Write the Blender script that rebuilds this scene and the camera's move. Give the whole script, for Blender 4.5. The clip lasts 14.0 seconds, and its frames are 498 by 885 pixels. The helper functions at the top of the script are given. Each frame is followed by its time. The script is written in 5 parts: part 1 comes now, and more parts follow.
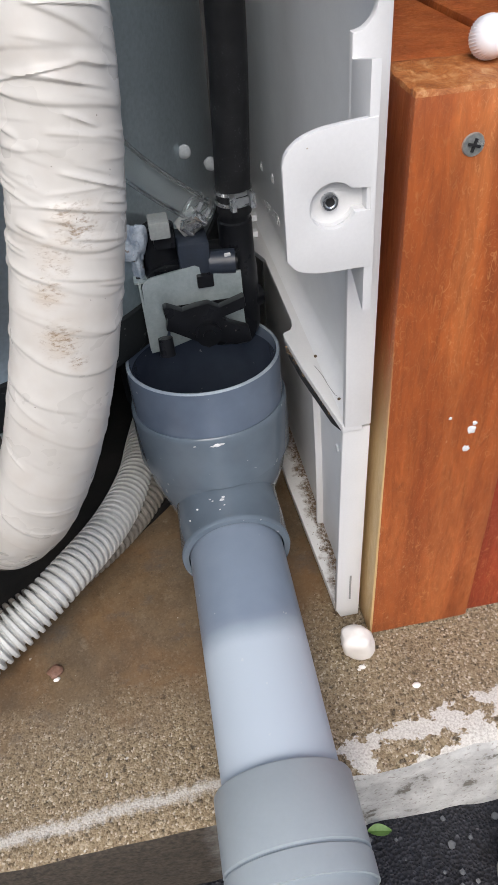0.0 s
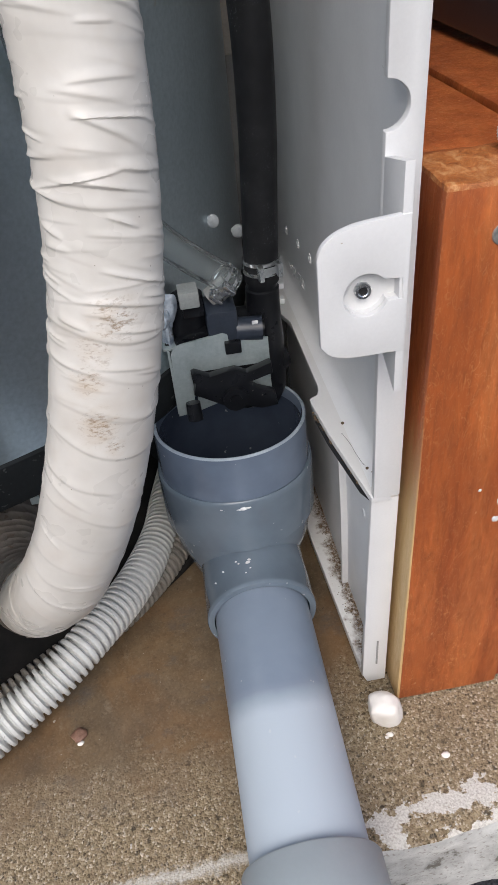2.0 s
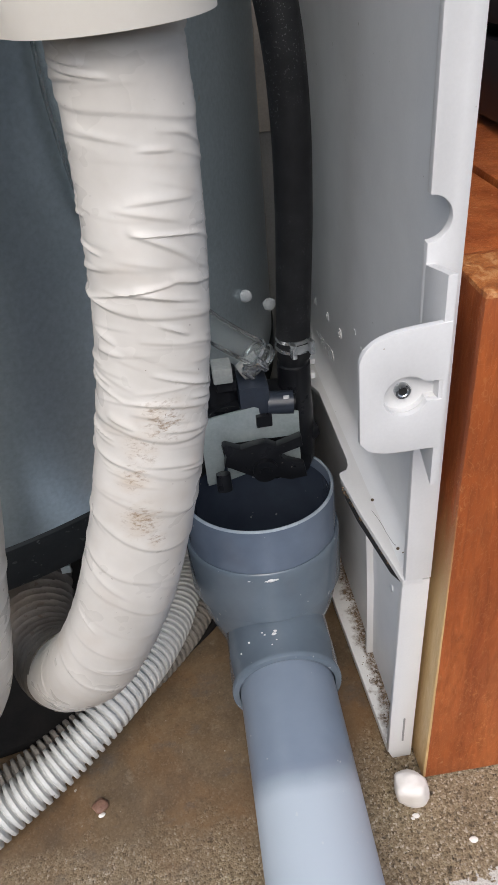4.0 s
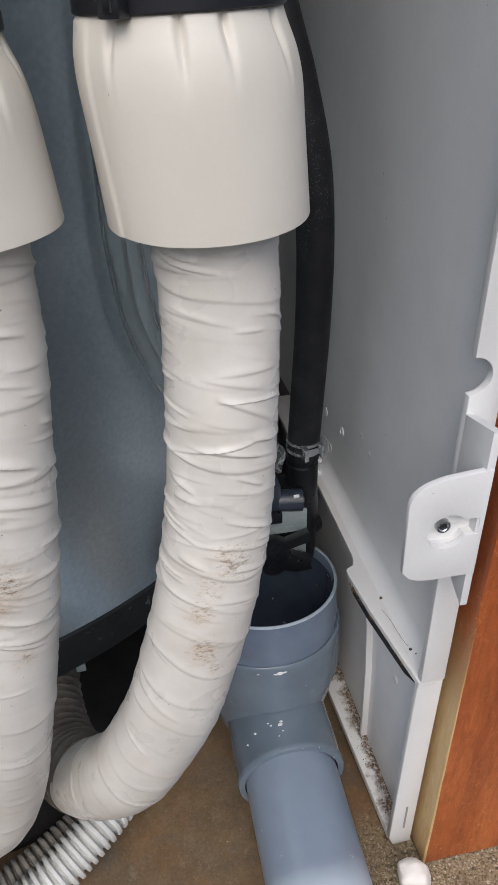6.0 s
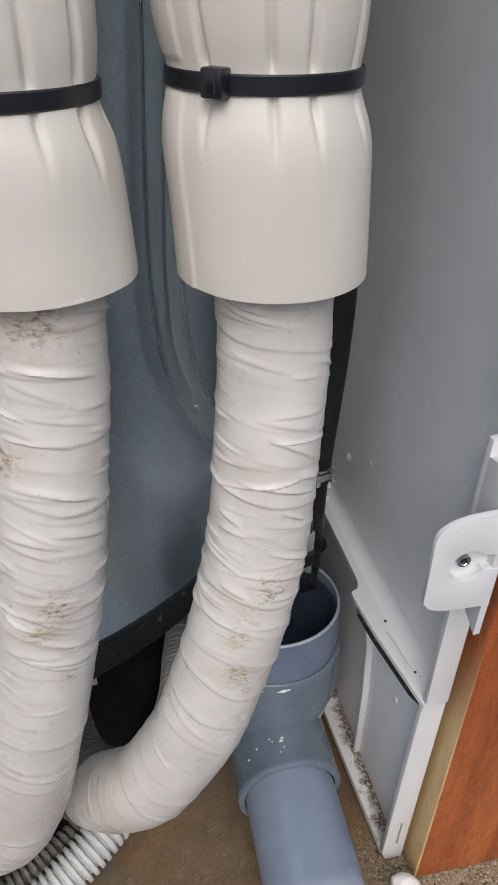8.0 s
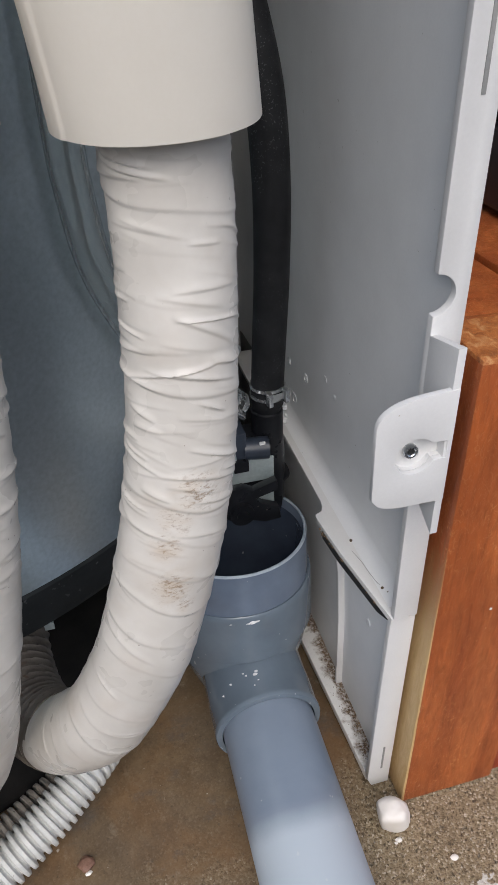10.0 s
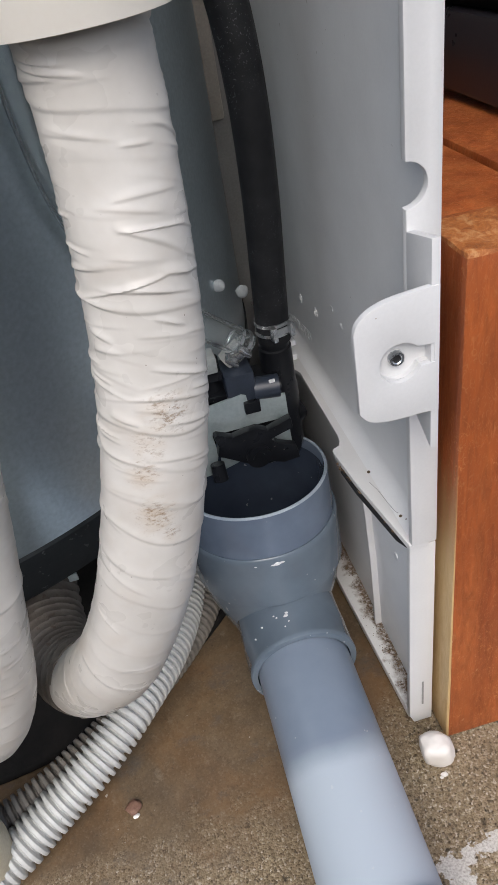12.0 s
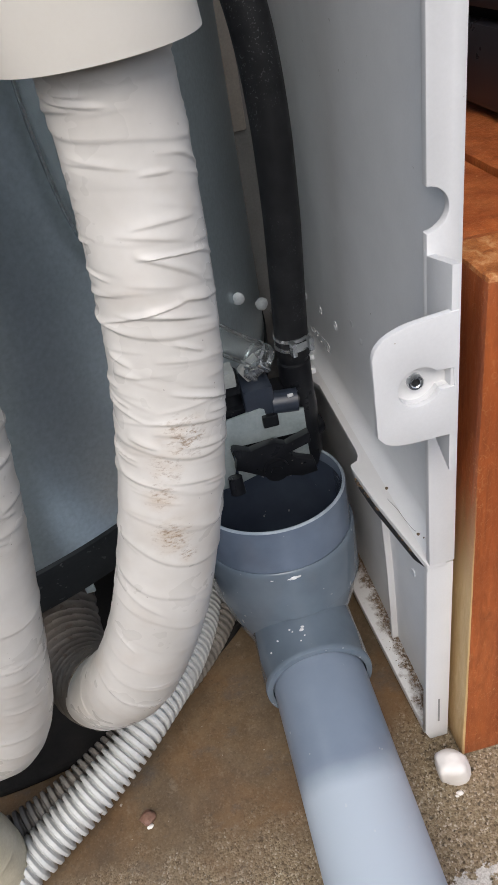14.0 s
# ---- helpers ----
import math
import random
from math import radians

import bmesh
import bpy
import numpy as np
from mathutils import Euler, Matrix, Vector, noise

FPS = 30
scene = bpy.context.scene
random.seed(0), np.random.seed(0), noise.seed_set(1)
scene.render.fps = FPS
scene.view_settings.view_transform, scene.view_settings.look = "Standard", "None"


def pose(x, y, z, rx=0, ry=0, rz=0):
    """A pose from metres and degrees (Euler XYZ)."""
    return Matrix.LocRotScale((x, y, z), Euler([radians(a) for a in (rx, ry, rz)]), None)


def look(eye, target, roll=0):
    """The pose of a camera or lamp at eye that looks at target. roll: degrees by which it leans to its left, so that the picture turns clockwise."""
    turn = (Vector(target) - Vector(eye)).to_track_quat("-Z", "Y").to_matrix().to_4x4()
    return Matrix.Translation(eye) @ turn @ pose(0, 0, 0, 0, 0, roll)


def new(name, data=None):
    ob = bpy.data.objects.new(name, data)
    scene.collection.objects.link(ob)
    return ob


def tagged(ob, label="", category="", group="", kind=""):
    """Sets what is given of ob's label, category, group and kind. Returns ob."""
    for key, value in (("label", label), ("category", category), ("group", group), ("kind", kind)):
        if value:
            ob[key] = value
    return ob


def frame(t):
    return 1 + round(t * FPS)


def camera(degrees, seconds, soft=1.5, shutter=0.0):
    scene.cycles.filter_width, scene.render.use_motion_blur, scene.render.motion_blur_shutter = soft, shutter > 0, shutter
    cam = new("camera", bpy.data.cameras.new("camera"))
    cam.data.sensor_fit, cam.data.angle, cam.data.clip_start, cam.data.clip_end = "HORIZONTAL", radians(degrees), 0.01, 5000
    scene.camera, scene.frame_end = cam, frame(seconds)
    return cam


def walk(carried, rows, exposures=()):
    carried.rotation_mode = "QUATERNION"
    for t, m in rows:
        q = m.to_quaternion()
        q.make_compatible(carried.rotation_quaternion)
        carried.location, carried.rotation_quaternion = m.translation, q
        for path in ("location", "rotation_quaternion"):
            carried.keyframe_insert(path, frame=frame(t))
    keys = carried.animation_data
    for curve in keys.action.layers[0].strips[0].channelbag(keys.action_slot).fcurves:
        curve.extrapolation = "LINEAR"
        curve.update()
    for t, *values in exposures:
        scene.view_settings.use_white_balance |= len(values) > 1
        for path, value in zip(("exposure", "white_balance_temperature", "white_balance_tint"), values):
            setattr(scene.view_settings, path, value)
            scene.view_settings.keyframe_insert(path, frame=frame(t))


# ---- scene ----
cam = camera(39.0, 14.0)
PATH = [
    (0, (0.064, 0.055, 0.439), (0.242, 1.518, -0.913), -5.3),
    (0.5, (0.068, 0.035, 0.453), (0.332, 1.534, -0.844), -4.0),
    (1, (0.065, 0.043, 0.452), (0.311, 1.528, -0.865), -4.1),
    (1.5, (0.066, 0.055, 0.454), (0.272, 1.568, -0.837), -5.2),
    (2, (0.06, 0.067, 0.456), (0.211, 1.599, -0.821), -6.0),
    (2.5, (0.059, 0.071, 0.455), (0.171, 1.63, -0.792), -6.9),
    (3, (0.056, 0.072, 0.458), (0.149, 1.649, -0.768), -7.3),
    (3.2, (0.055, 0.074, 0.465), (0.149, 1.666, -0.741), -6.7),
    (5.3, (0.032, 0.096, 0.491), (0.232, 1.701, -0.684), -4.4),
    (5.5, (0.022, 0.103, 0.51), (0.256, 1.714, -0.651), -4.5),
    (6, (0.008, 0.094, 0.524), (0.325, 1.726, -0.587), -1.3),
    (6.5, (-0.013, 0.093, 0.536), (0.314, 1.742, -0.548), 0.7),
    (7, (-0.023, 0.094, 0.544), (0.33, 1.73, -0.55), 1.9),
    (7.5, (-0.029, 0.095, 0.547), (0.338, 1.735, -0.538), 2.6),
    (7.7, (-0.026, 0.094, 0.545), (0.359, 1.727, -0.543), 2.7),
    (9.8, (-0.006, 0.098, 0.515), (0.382, 1.7, -0.616), 0.0),
    (10, (0.008, 0.09, 0.503), (0.408, 1.664, -0.664), -1.8),
    (10.5, (0.028, 0.073, 0.481), (0.395, 1.626, -0.725), -7.2),
    (11, (0.045, 0.057, 0.479), (0.371, 1.614, -0.733), -10.2),
    (11.5, (0.046, 0.069, 0.478), (0.283, 1.644, -0.731), -10.7),
    (12, (0.039, 0.077, 0.478), (0.243, 1.651, -0.739), -10.5),
    (12.5, (0.037, 0.079, 0.478), (0.211, 1.665, -0.728), -10.6),
    (13, (0.037, 0.083, 0.48), (0.195, 1.671, -0.725), -11.0),
    (13.5, (0.038, 0.085, 0.48), (0.181, 1.667, -0.734), -11.1),
    (14, (0.042, 0.082, 0.485), (0.194, 1.668, -0.724), -11.0),
]
EXPOSURE = [(0, 0.05), (3.2, -0.06), (5.5, -0.12), (6.5, -0.28), (7.6, -0.28), (10, -0.24), (10.8, -0.10), (14, -0.10)]
walk(cam, [(t, look(eye, target, roll)) for t, eye, target, roll in PATH], [(t, stops, 6310, 10) for t, stops in EXPOSURE])

# ---- world, sun, exposure ----
world = bpy.data.worlds.new("overcast_sky")
scene.world = world
world.use_nodes = True
wn = world.node_tree.nodes
sky = wn.new("ShaderNodeTexSky")
sky.sky_type = "NISHITA"
sky.sun_disc = False
sky.sun_elevation, sky.sun_rotation = radians(46), radians(193)
sky.air_density, sky.dust_density = 1.0, 4.0
wn["Background"].inputs["Strength"].default_value = 0.20
world.node_tree.links.new(sky.outputs[0], wn["Background"].inputs["Color"])
sun = new("sun", bpy.data.lights.new("sun", "SUN"))
sun.data.energy, sun.data.angle, sun.data.color = 1.38, radians(50), (0.905, 0.962, 1.0)
sun.matrix_world = look((-0.6, -2.5, 2.7), (0, 0, 0))


# ---- materials ----
def material(name, rough=0.6, metal=0.0):
    m = bpy.data.materials.new(name)
    m.use_nodes = True
    b = m.node_tree.nodes["Principled BSDF"]
    b.inputs["Roughness"].default_value, b.inputs["Metallic"].default_value = rough, metal
    return m, m.node_tree, b


def node(tree, kind, **values):
    n = tree.nodes.new(kind)
    for k, v in values.items():
        n.inputs[k.replace("_", " ")].default_value = v
    return n


def coords(tree, scale=(1, 1, 1)):
    c = tree.nodes.new("ShaderNodeNewGeometry")
    mp = node(tree, "ShaderNodeMapping", Scale=scale)
    tree.links.new(c.outputs["Position"], mp.inputs["Vector"])
    return mp.outputs["Vector"]


def noise_tex(tree, vec, scale, detail=4.0, rough=0.55, distortion=0.0):
    n = node(tree, "ShaderNodeTexNoise", Scale=scale, Detail=detail, Roughness=rough, Distortion=distortion)
    tree.links.new(vec, n.inputs["Vector"])
    return n.outputs["Fac"]


def ramp(tree, fac, stops):
    r = tree.nodes.new("ShaderNodeValToRGB")
    e = r.color_ramp.elements
    while len(e) < len(stops):
        e.new(0.5)
    for el, (p, c) in zip(e, stops):
        el.position = p
        el.color = (*c, 1) if isinstance(c, tuple) else (c, c, c, 1)
    tree.links.new(fac, r.inputs["Fac"])
    return r.outputs["Color"]


def mix(tree, fac, a, b, how="MIX"):
    m = tree.nodes.new("ShaderNodeMix")
    m.data_type, m.blend_type = "RGBA", how
    for sock, v in ((m.inputs["Factor"], fac), (m.inputs["A"], a), (m.inputs["B"], b)):
        if hasattr(v, "is_linked"):
            tree.links.new(v, sock)
        elif isinstance(v, tuple):
            sock.default_value = (*v, 1)
        else:
            sock.default_value = v
    return m.outputs["Result"]


def calc(tree, op, a, b=0.0, c=0.0):
    m = tree.nodes.new("ShaderNodeMath")
    m.operation = op
    for sock, v in zip(m.inputs, (a, b, c)):
        if hasattr(v, "is_linked"):
            tree.links.new(v, sock)
        else:
            sock.default_value = v
    return m.outputs[0]


def bump(tree, bsdf, height, strength=0.3, distance=0.001):
    n = node(tree, "ShaderNodeBump", Strength=strength, Distance=distance)
    tree.links.new(height, n.inputs["Height"])
    tree.links.new(n.outputs["Normal"], bsdf.inputs["Normal"])


def axis(tree, which):
    s = tree.nodes.new("ShaderNodeSeparateXYZ")
    g = tree.nodes.new("ShaderNodeNewGeometry")
    tree.links.new(g.outputs["Position"], s.inputs[0])
    return s.outputs[which]


def surface(name, dark, light, rough, scale=60, fine=600, relief=0.15, metal=0.0, specks=None, speck_at=0.68, grit=0.0006, mottle=0.12):
    """A plain worn surface: two scales of mottling, fine relief, and dirt specks."""
    m, tree, b = material(name, rough, metal)
    v = coords(tree)
    coarse, small = noise_tex(tree, v, scale, 5), noise_tex(tree, v, fine, 3)
    col = ramp(tree, coarse, [(0.3, dark), (0.7, light)])
    col = mix(tree, mottle, col, ramp(tree, small, [(0.3, 0.15), (0.75, 0.95)]), "OVERLAY")
    if specks:
        s = noise_tex(tree, v, fine * 0.45, 2)
        area = noise_tex(tree, v, scale * 0.5, 3)
        mask = calc(tree, "MULTIPLY", ramp(tree, s, [(speck_at, 0.0), (speck_at + 0.04, 1.0)]), ramp(tree, area, [(0.45, 0.0), (0.62, 1.0)]))
        col = mix(tree, mask, col, specks)
    tree.links.new(col, b.inputs["Base Color"])
    tree.links.new(ramp(tree, coarse, [(0.2, min(1, rough + 0.12)), (0.8, max(0.05, rough - 0.08))]), b.inputs["Roughness"])
    bump(tree, b, small, relief, grit)
    return m


def concrete_material():
    m, tree, b = material("exposed_sand_concrete", 0.9)
    v = coords(tree)
    y = axis(tree, "Y")
    vor = node(tree, "ShaderNodeTexVoronoi", Scale=820.0, Randomness=1.0)
    tree.links.new(v, vor.inputs["Vector"])
    grain = noise_tex(tree, v, 700, 3)
    big = noise_tex(tree, v, 14, 5)
    mid = noise_tex(tree, v, 55, 4)
    sand = ramp(tree, vor.outputs["Color"], [(0.10, (0.060, 0.040, 0.022)), (0.35, (0.235, 0.172, 0.098)), (0.72, (0.36, 0.28, 0.175)), (0.94, (0.70, 0.62, 0.50))])
    sand = mix(tree, 0.35, sand, ramp(tree, noise_tex(tree, v, 330, 4), [(0.35, (0.09, 0.06, 0.03)), (0.55, (0.30, 0.23, 0.14)), (0.72, (0.58, 0.51, 0.41))]))
    pits = ramp(tree, noise_tex(tree, v, 210, 3), [(0.30, 0.3), (0.42, 1.0)])
    sand = mix(tree, 1.0, sand, pits, "MULTIPLY")
    smooth_c = ramp(tree, mid, [(0.25, (0.10, 0.066, 0.034)), (0.55, (0.155, 0.108, 0.060)), (0.8, (0.205, 0.146, 0.082))])
    smooth_c = mix(tree, ramp(tree, big, [(0.4, 0.0), (0.7, 0.75)]), smooth_c, (0.135, 0.112, 0.085))
    rusty = ramp(tree, noise_tex(tree, v, 9, 5, 0.6, 0.5), [(0.48, 0.0), (0.66, 0.6)])
    smooth_c = mix(tree, rusty, smooth_c, (0.24, 0.125, 0.045))
    damp = ramp(tree, noise_tex(tree, coords(tree, (1.0, 0.6, 1.0)), 19, 5, 0.6), [(0.52, 0.0), (0.68, 0.65)])
    smooth_c = mix(tree, damp, smooth_c, (0.060, 0.045, 0.030))
    smooth_c = mix(tree, 1.0, smooth_c, (0.92, 0.86, 0.80), "MULTIPLY")
    scum = ramp(tree, noise_tex(tree, v, 70, 6, 0.7), [(0.60, 0.0), (0.74, 0.45)])
    smooth_c = mix(tree, scum, smooth_c, (0.36, 0.31, 0.25))
    sand = mix(tree, calc(tree, "MULTIPLY", damp, 0.45), sand, (0.16, 0.115, 0.065))
    edge = calc(tree, "ADD", y, calc(tree, "MULTIPLY", calc(tree, "SUBTRACT", mid, 0.5), 0.09))
    x = axis(tree, "X")
    edge = calc(tree, "SUBTRACT", edge, calc(tree, "MULTIPLY", calc(tree, "MAXIMUM", calc(tree, "SUBTRACT", x, 0.10), 0.0), 1.2))
    inner = ramp(tree, calc(tree, "MULTIPLY", edge, 1.0), [(0.262, 0.0), (0.315, 1.0)])
    blue = ramp(tree, noise_tex(tree, coords(tree, (1.0, 1.4, 1.0)), 24, 5, 0.65), [(0.56, 0.0), (0.68, 0.6)])
    smooth_c = mix(tree, blue, smooth_c, (0.085, 0.080, 0.076))
    fleck = noise_tex(tree, v, 260, 4, 0.7)
    smooth_c = mix(tree, ramp(tree, fleck, [(0.26, 0.75), (0.40, 0.0)]), smooth_c, (0.030, 0.022, 0.014))
    smooth_c = mix(tree, ramp(tree, fleck, [(0.62, 0.0), (0.76, 0.55)]), smooth_c, (0.30, 0.25, 0.19))
    col = mix(tree, calc(tree, "MULTIPLY", inner, 0.9), sand, smooth_c)
    # splashes of white paint along the edge, worn through in places
    wander = calc(tree, "MULTIPLY", calc(tree, "SUBTRACT", noise_tex(tree, v, 36, 6, 0.65), 0.5), 0.034)
    gritty = calc(tree, "MULTIPLY", calc(tree, "SUBTRACT", noise_tex(tree, v, 330, 4), 0.5), 0.010)
    along = calc(tree, "MULTIPLY", calc(tree, "SUBTRACT", x, 0.126), 0.15)
    reach = calc(tree, "SUBTRACT", calc(tree, "ADD", calc(tree, "ADD", 0.2415, along), calc(tree, "ADD", wander, gritty)), y)
    worn = ramp(tree, noise_tex(tree, coords(tree, (1, 1.3, 1)), 42, 5, 0.6), [(0.53, 1.0), (0.55, 0.0)])
    mask = calc(tree, "MULTIPLY", ramp(tree, calc(tree, "MULTIPLY", reach, 60.0), [(0.0, 0.0), (0.05, 1.0)]), worn)
    speck = ramp(tree, noise_tex(tree, v, 120, 2), [(0.735, 0.0), (0.75, 1.0)])
    # a thinner, broken splash further along, scuffed into the sand
    line = calc(tree, "ABSOLUTE", calc(tree, "SUBTRACT", calc(tree, "ADD", y, calc(tree, "MULTIPLY", wander, 0.25)), calc(tree, "ADD", 0.2318, calc(tree, "MULTIPLY", x, 0.055))))
    line = calc(tree, "ADD", calc(tree, "MULTIPLY", line, 60.0), calc(tree, "MULTIPLY", noise_tex(tree, v, 240, 4, 0.7), 0.9))
    line = calc(tree, "MULTIPLY", ramp(tree, line, [(0.52, 0.75), (0.78, 0.0)]), calc(tree, "LESS_THAN", x, 0.085))
    mask = calc(tree, "MULTIPLY", mask, calc(tree, "GREATER_THAN", x, 0.085))
    mask = calc(tree, "MAXIMUM", mask, line)
    mask = calc(tree, "MAXIMUM", mask, calc(tree, "MULTIPLY", speck, 0.7))
    col = mix(tree, mask, col, ramp(tree, grain, [(0.3, (0.42, 0.39, 0.34)), (0.6, (0.66, 0.63, 0.58))]))
    tree.links.new(col, b.inputs["Base Color"])
    tree.links.new(ramp(tree, inner, [(0.0, 0.92), (1.0, 0.6)]), b.inputs["Roughness"])
    h = calc(tree, "ADD", calc(tree, "MULTIPLY", vor.outputs["Distance"], -1.2), grain)
    h = calc(tree, "MULTIPLY", h, ramp(tree, inner, [(0.0, 1.0), (1.0, 0.10)]))
    h = calc(tree, "MULTIPLY", h, calc(tree, "SUBTRACT", 1.0, calc(tree, "MULTIPLY", mask, 0.7)))
    bump(tree, b, h, 0.5, 0.0013)
    return m


def kerb_material():
    m, tree, b = material("painted_kerb_face", 0.85)
    v = coords(tree, (1, 1, 1.0))
    n1, n2 = noise_tex(tree, v, 40, 6, 0.65), noise_tex(tree, v, 330, 3)
    col = ramp(tree, n1, [(0.36, (0.17, 0.155, 0.13)), (0.41, (0.46, 0.45, 0.43)), (0.6, (0.64, 0.63, 0.60)), (0.75, (0.76, 0.75, 0.72))])
    col = mix(tree, ramp(tree, n2, [(0.58, 0.0), (0.66, 0.6)]), col, (0.25, 0.22, 0.18))
    # near-black at low x, turning to the kerb colour by about x 0.08
    dark_end = ramp(tree, calc(tree, "ADD", axis(tree, "X"), calc(tree, "MULTIPLY", n1, 0.05)), [(0.06, 1.0), (0.11, 0.0)])
    col = mix(tree, dark_end, col, ramp(tree, n2, [(0.3, (0.030, 0.024, 0.018)), (0.7, (0.085, 0.068, 0.050))]))
    tree.links.new(col, b.inputs["Base Color"])
    bump(tree, b, calc(tree, "ADD", n1, calc(tree, "MULTIPLY", n2, 0.5)), 0.6, 0.003)
    return m


def asphalt_material():
    m, tree, b = material("black_asphalt", 0.8)
    v = coords(tree)
    vor = node(tree, "ShaderNodeTexVoronoi", Scale=420.0)
    tree.links.new(v, vor.inputs["Vector"])
    col = ramp(tree, vor.outputs["Color"], [(0.2, (0.014, 0.014, 0.018)), (0.85, (0.034, 0.034, 0.042)), (0.99, (0.10, 0.10, 0.11))])
    tree.links.new(col, b.inputs["Base Color"])
    bump(tree, b, vor.outputs["Distance"], 0.9, 0.004)
    return m


def wood_material(name, tone, pale_edge=False):
    m, tree, b = material(name, 0.5)
    v = coords(tree, (1, 1, 0.16))
    grain = noise_tex(tree, v, 260, 6, 0.68, 0.8)
    streak = noise_tex(tree, coords(tree, (1, 1, 0.06)), 46, 4)
    dark, mid, lite = tone
    col = ramp(tree, streak, [(0.3, dark), (0.52, mid), (0.75, lite)])
    col = mix(tree, 0.62, col, ramp(tree, grain, [(0.3, (0.25, 0.20, 0.16)), (0.7, (0.70, 0.58, 0.48))]), "OVERLAY")
    # short curved fibres that the stain picked out
    fib = None
    for k, sc in ((0.0, 150.0), (3.7, 210.0), (8.1, 280.0), (5.3, 380.0)):
        w = coords(tree, (1.2, 1.2, 0.62))
        sh = node(tree, "ShaderNodeVectorMath")
        sh.operation = "ADD"
        tree.links.new(w, sh.inputs[0])
        sh.inputs[1].default_value = (k, k * 0.3, k * 0.7)
        n = noise_tex(tree, sh.outputs[0], sc, 1.0, 0.5, 0.5)
        ln = ramp(tree, calc(tree, "ABSOLUTE", calc(tree, "SUBTRACT", n, 0.5)), [(0.0, 1.0), (0.017, 0.0)])
        cut = ramp(tree, noise_tex(tree, sh.outputs[0], sc * 1.4, 2), [(0.50, 0.0), (0.60, 1.0)])
        ln = calc(tree, "MULTIPLY", ln, cut)
        fib = ln if fib is None else calc(tree, "MAXIMUM", fib, ln)
    patch = ramp(tree, noise_tex(tree, v, 40, 3), [(0.34, 0.12), (0.62, 0.62)])
    col = mix(tree, calc(tree, "MULTIPLY", fib, patch), col, (0.64, 0.29, 0.11))
    blotch = ramp(tree, noise_tex(tree, coords(tree, (1, 1, 0.35)), 34, 5, 0.65), [(0.42, 0.0), (0.66, 0.55)])
    col = mix(tree, blotch, col, dark)
    scr = ramp(tree, noise_tex(tree, coords(tree, (1, 1, 0.5)), 190, 1), [(0.76, 0.0), (0.775, 1.0)])
    col = mix(tree, calc(tree, "MULTIPLY", scr, 0.3), col, (0.72, 0.45, 0.27))
    chips = noise_tex(tree, coords(tree, (1.0, 0.7, 1.0)), 210, 6, 0.72, 0.5)
    z_top, y_at = axis(tree, "Z"), axis(tree, "Y")
    end = calc(tree, "MULTIPLY", calc(tree, "GREATER_THAN", z_top, 0.3525), calc(tree, "LESS_THAN", y_at, 0.3548))
    col = mix(tree, end, col, ramp(tree, chips, [(0.3, (0.22, 0.060, 0.018)), (0.5, (0.45, 0.155, 0.042)), (0.70, (0.64, 0.36, 0.16))]))
    if pale_edge:
        x, z = axis(tree, "X"), axis(tree, "Z")
        side = calc(tree, "LESS_THAN", x, 0.1692)
        low = ramp(tree, calc(tree, "ADD", z, calc(tree, "MULTIPLY", grain, 0.09)), [(0.21, 1.0), (0.29, 0.0)])
        col = mix(tree, calc(tree, "MULTIPLY", side, low), col, mix(tree, grain, (0.42, 0.24, 0.09), (0.74, 0.55, 0.28)))
    tree.links.new(col, b.inputs["Base Color"])
    tree.links.new(ramp(tree, grain, [(0.3, 0.55), (0.7, 0.38)]), b.inputs["Roughness"])
    bump(tree, b, calc(tree, "ADD", calc(tree, "ADD", grain, calc(tree, "MULTIPLY", fib, 0.4)), calc(tree, "MULTIPLY", calc(tree, "MULTIPLY", chips, end), 5.0)), 0.4, 0.0008)
    return m


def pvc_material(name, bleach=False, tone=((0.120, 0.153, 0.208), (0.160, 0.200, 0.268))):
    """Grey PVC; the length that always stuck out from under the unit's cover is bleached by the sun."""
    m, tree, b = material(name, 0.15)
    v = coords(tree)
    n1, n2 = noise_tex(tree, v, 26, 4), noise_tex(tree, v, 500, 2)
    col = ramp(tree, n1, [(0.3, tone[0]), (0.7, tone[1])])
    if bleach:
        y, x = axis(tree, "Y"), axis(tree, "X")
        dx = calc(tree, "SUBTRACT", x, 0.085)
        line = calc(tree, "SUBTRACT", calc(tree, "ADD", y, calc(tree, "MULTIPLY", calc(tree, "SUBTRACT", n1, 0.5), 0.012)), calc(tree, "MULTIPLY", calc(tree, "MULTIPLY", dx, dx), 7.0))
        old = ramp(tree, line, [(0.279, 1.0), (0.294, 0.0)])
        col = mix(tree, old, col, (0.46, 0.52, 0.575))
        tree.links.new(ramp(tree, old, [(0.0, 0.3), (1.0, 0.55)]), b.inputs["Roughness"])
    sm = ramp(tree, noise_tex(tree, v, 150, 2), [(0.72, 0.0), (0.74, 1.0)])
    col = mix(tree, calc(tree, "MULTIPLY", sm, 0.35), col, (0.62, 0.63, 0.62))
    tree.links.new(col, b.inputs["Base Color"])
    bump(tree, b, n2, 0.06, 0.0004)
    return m


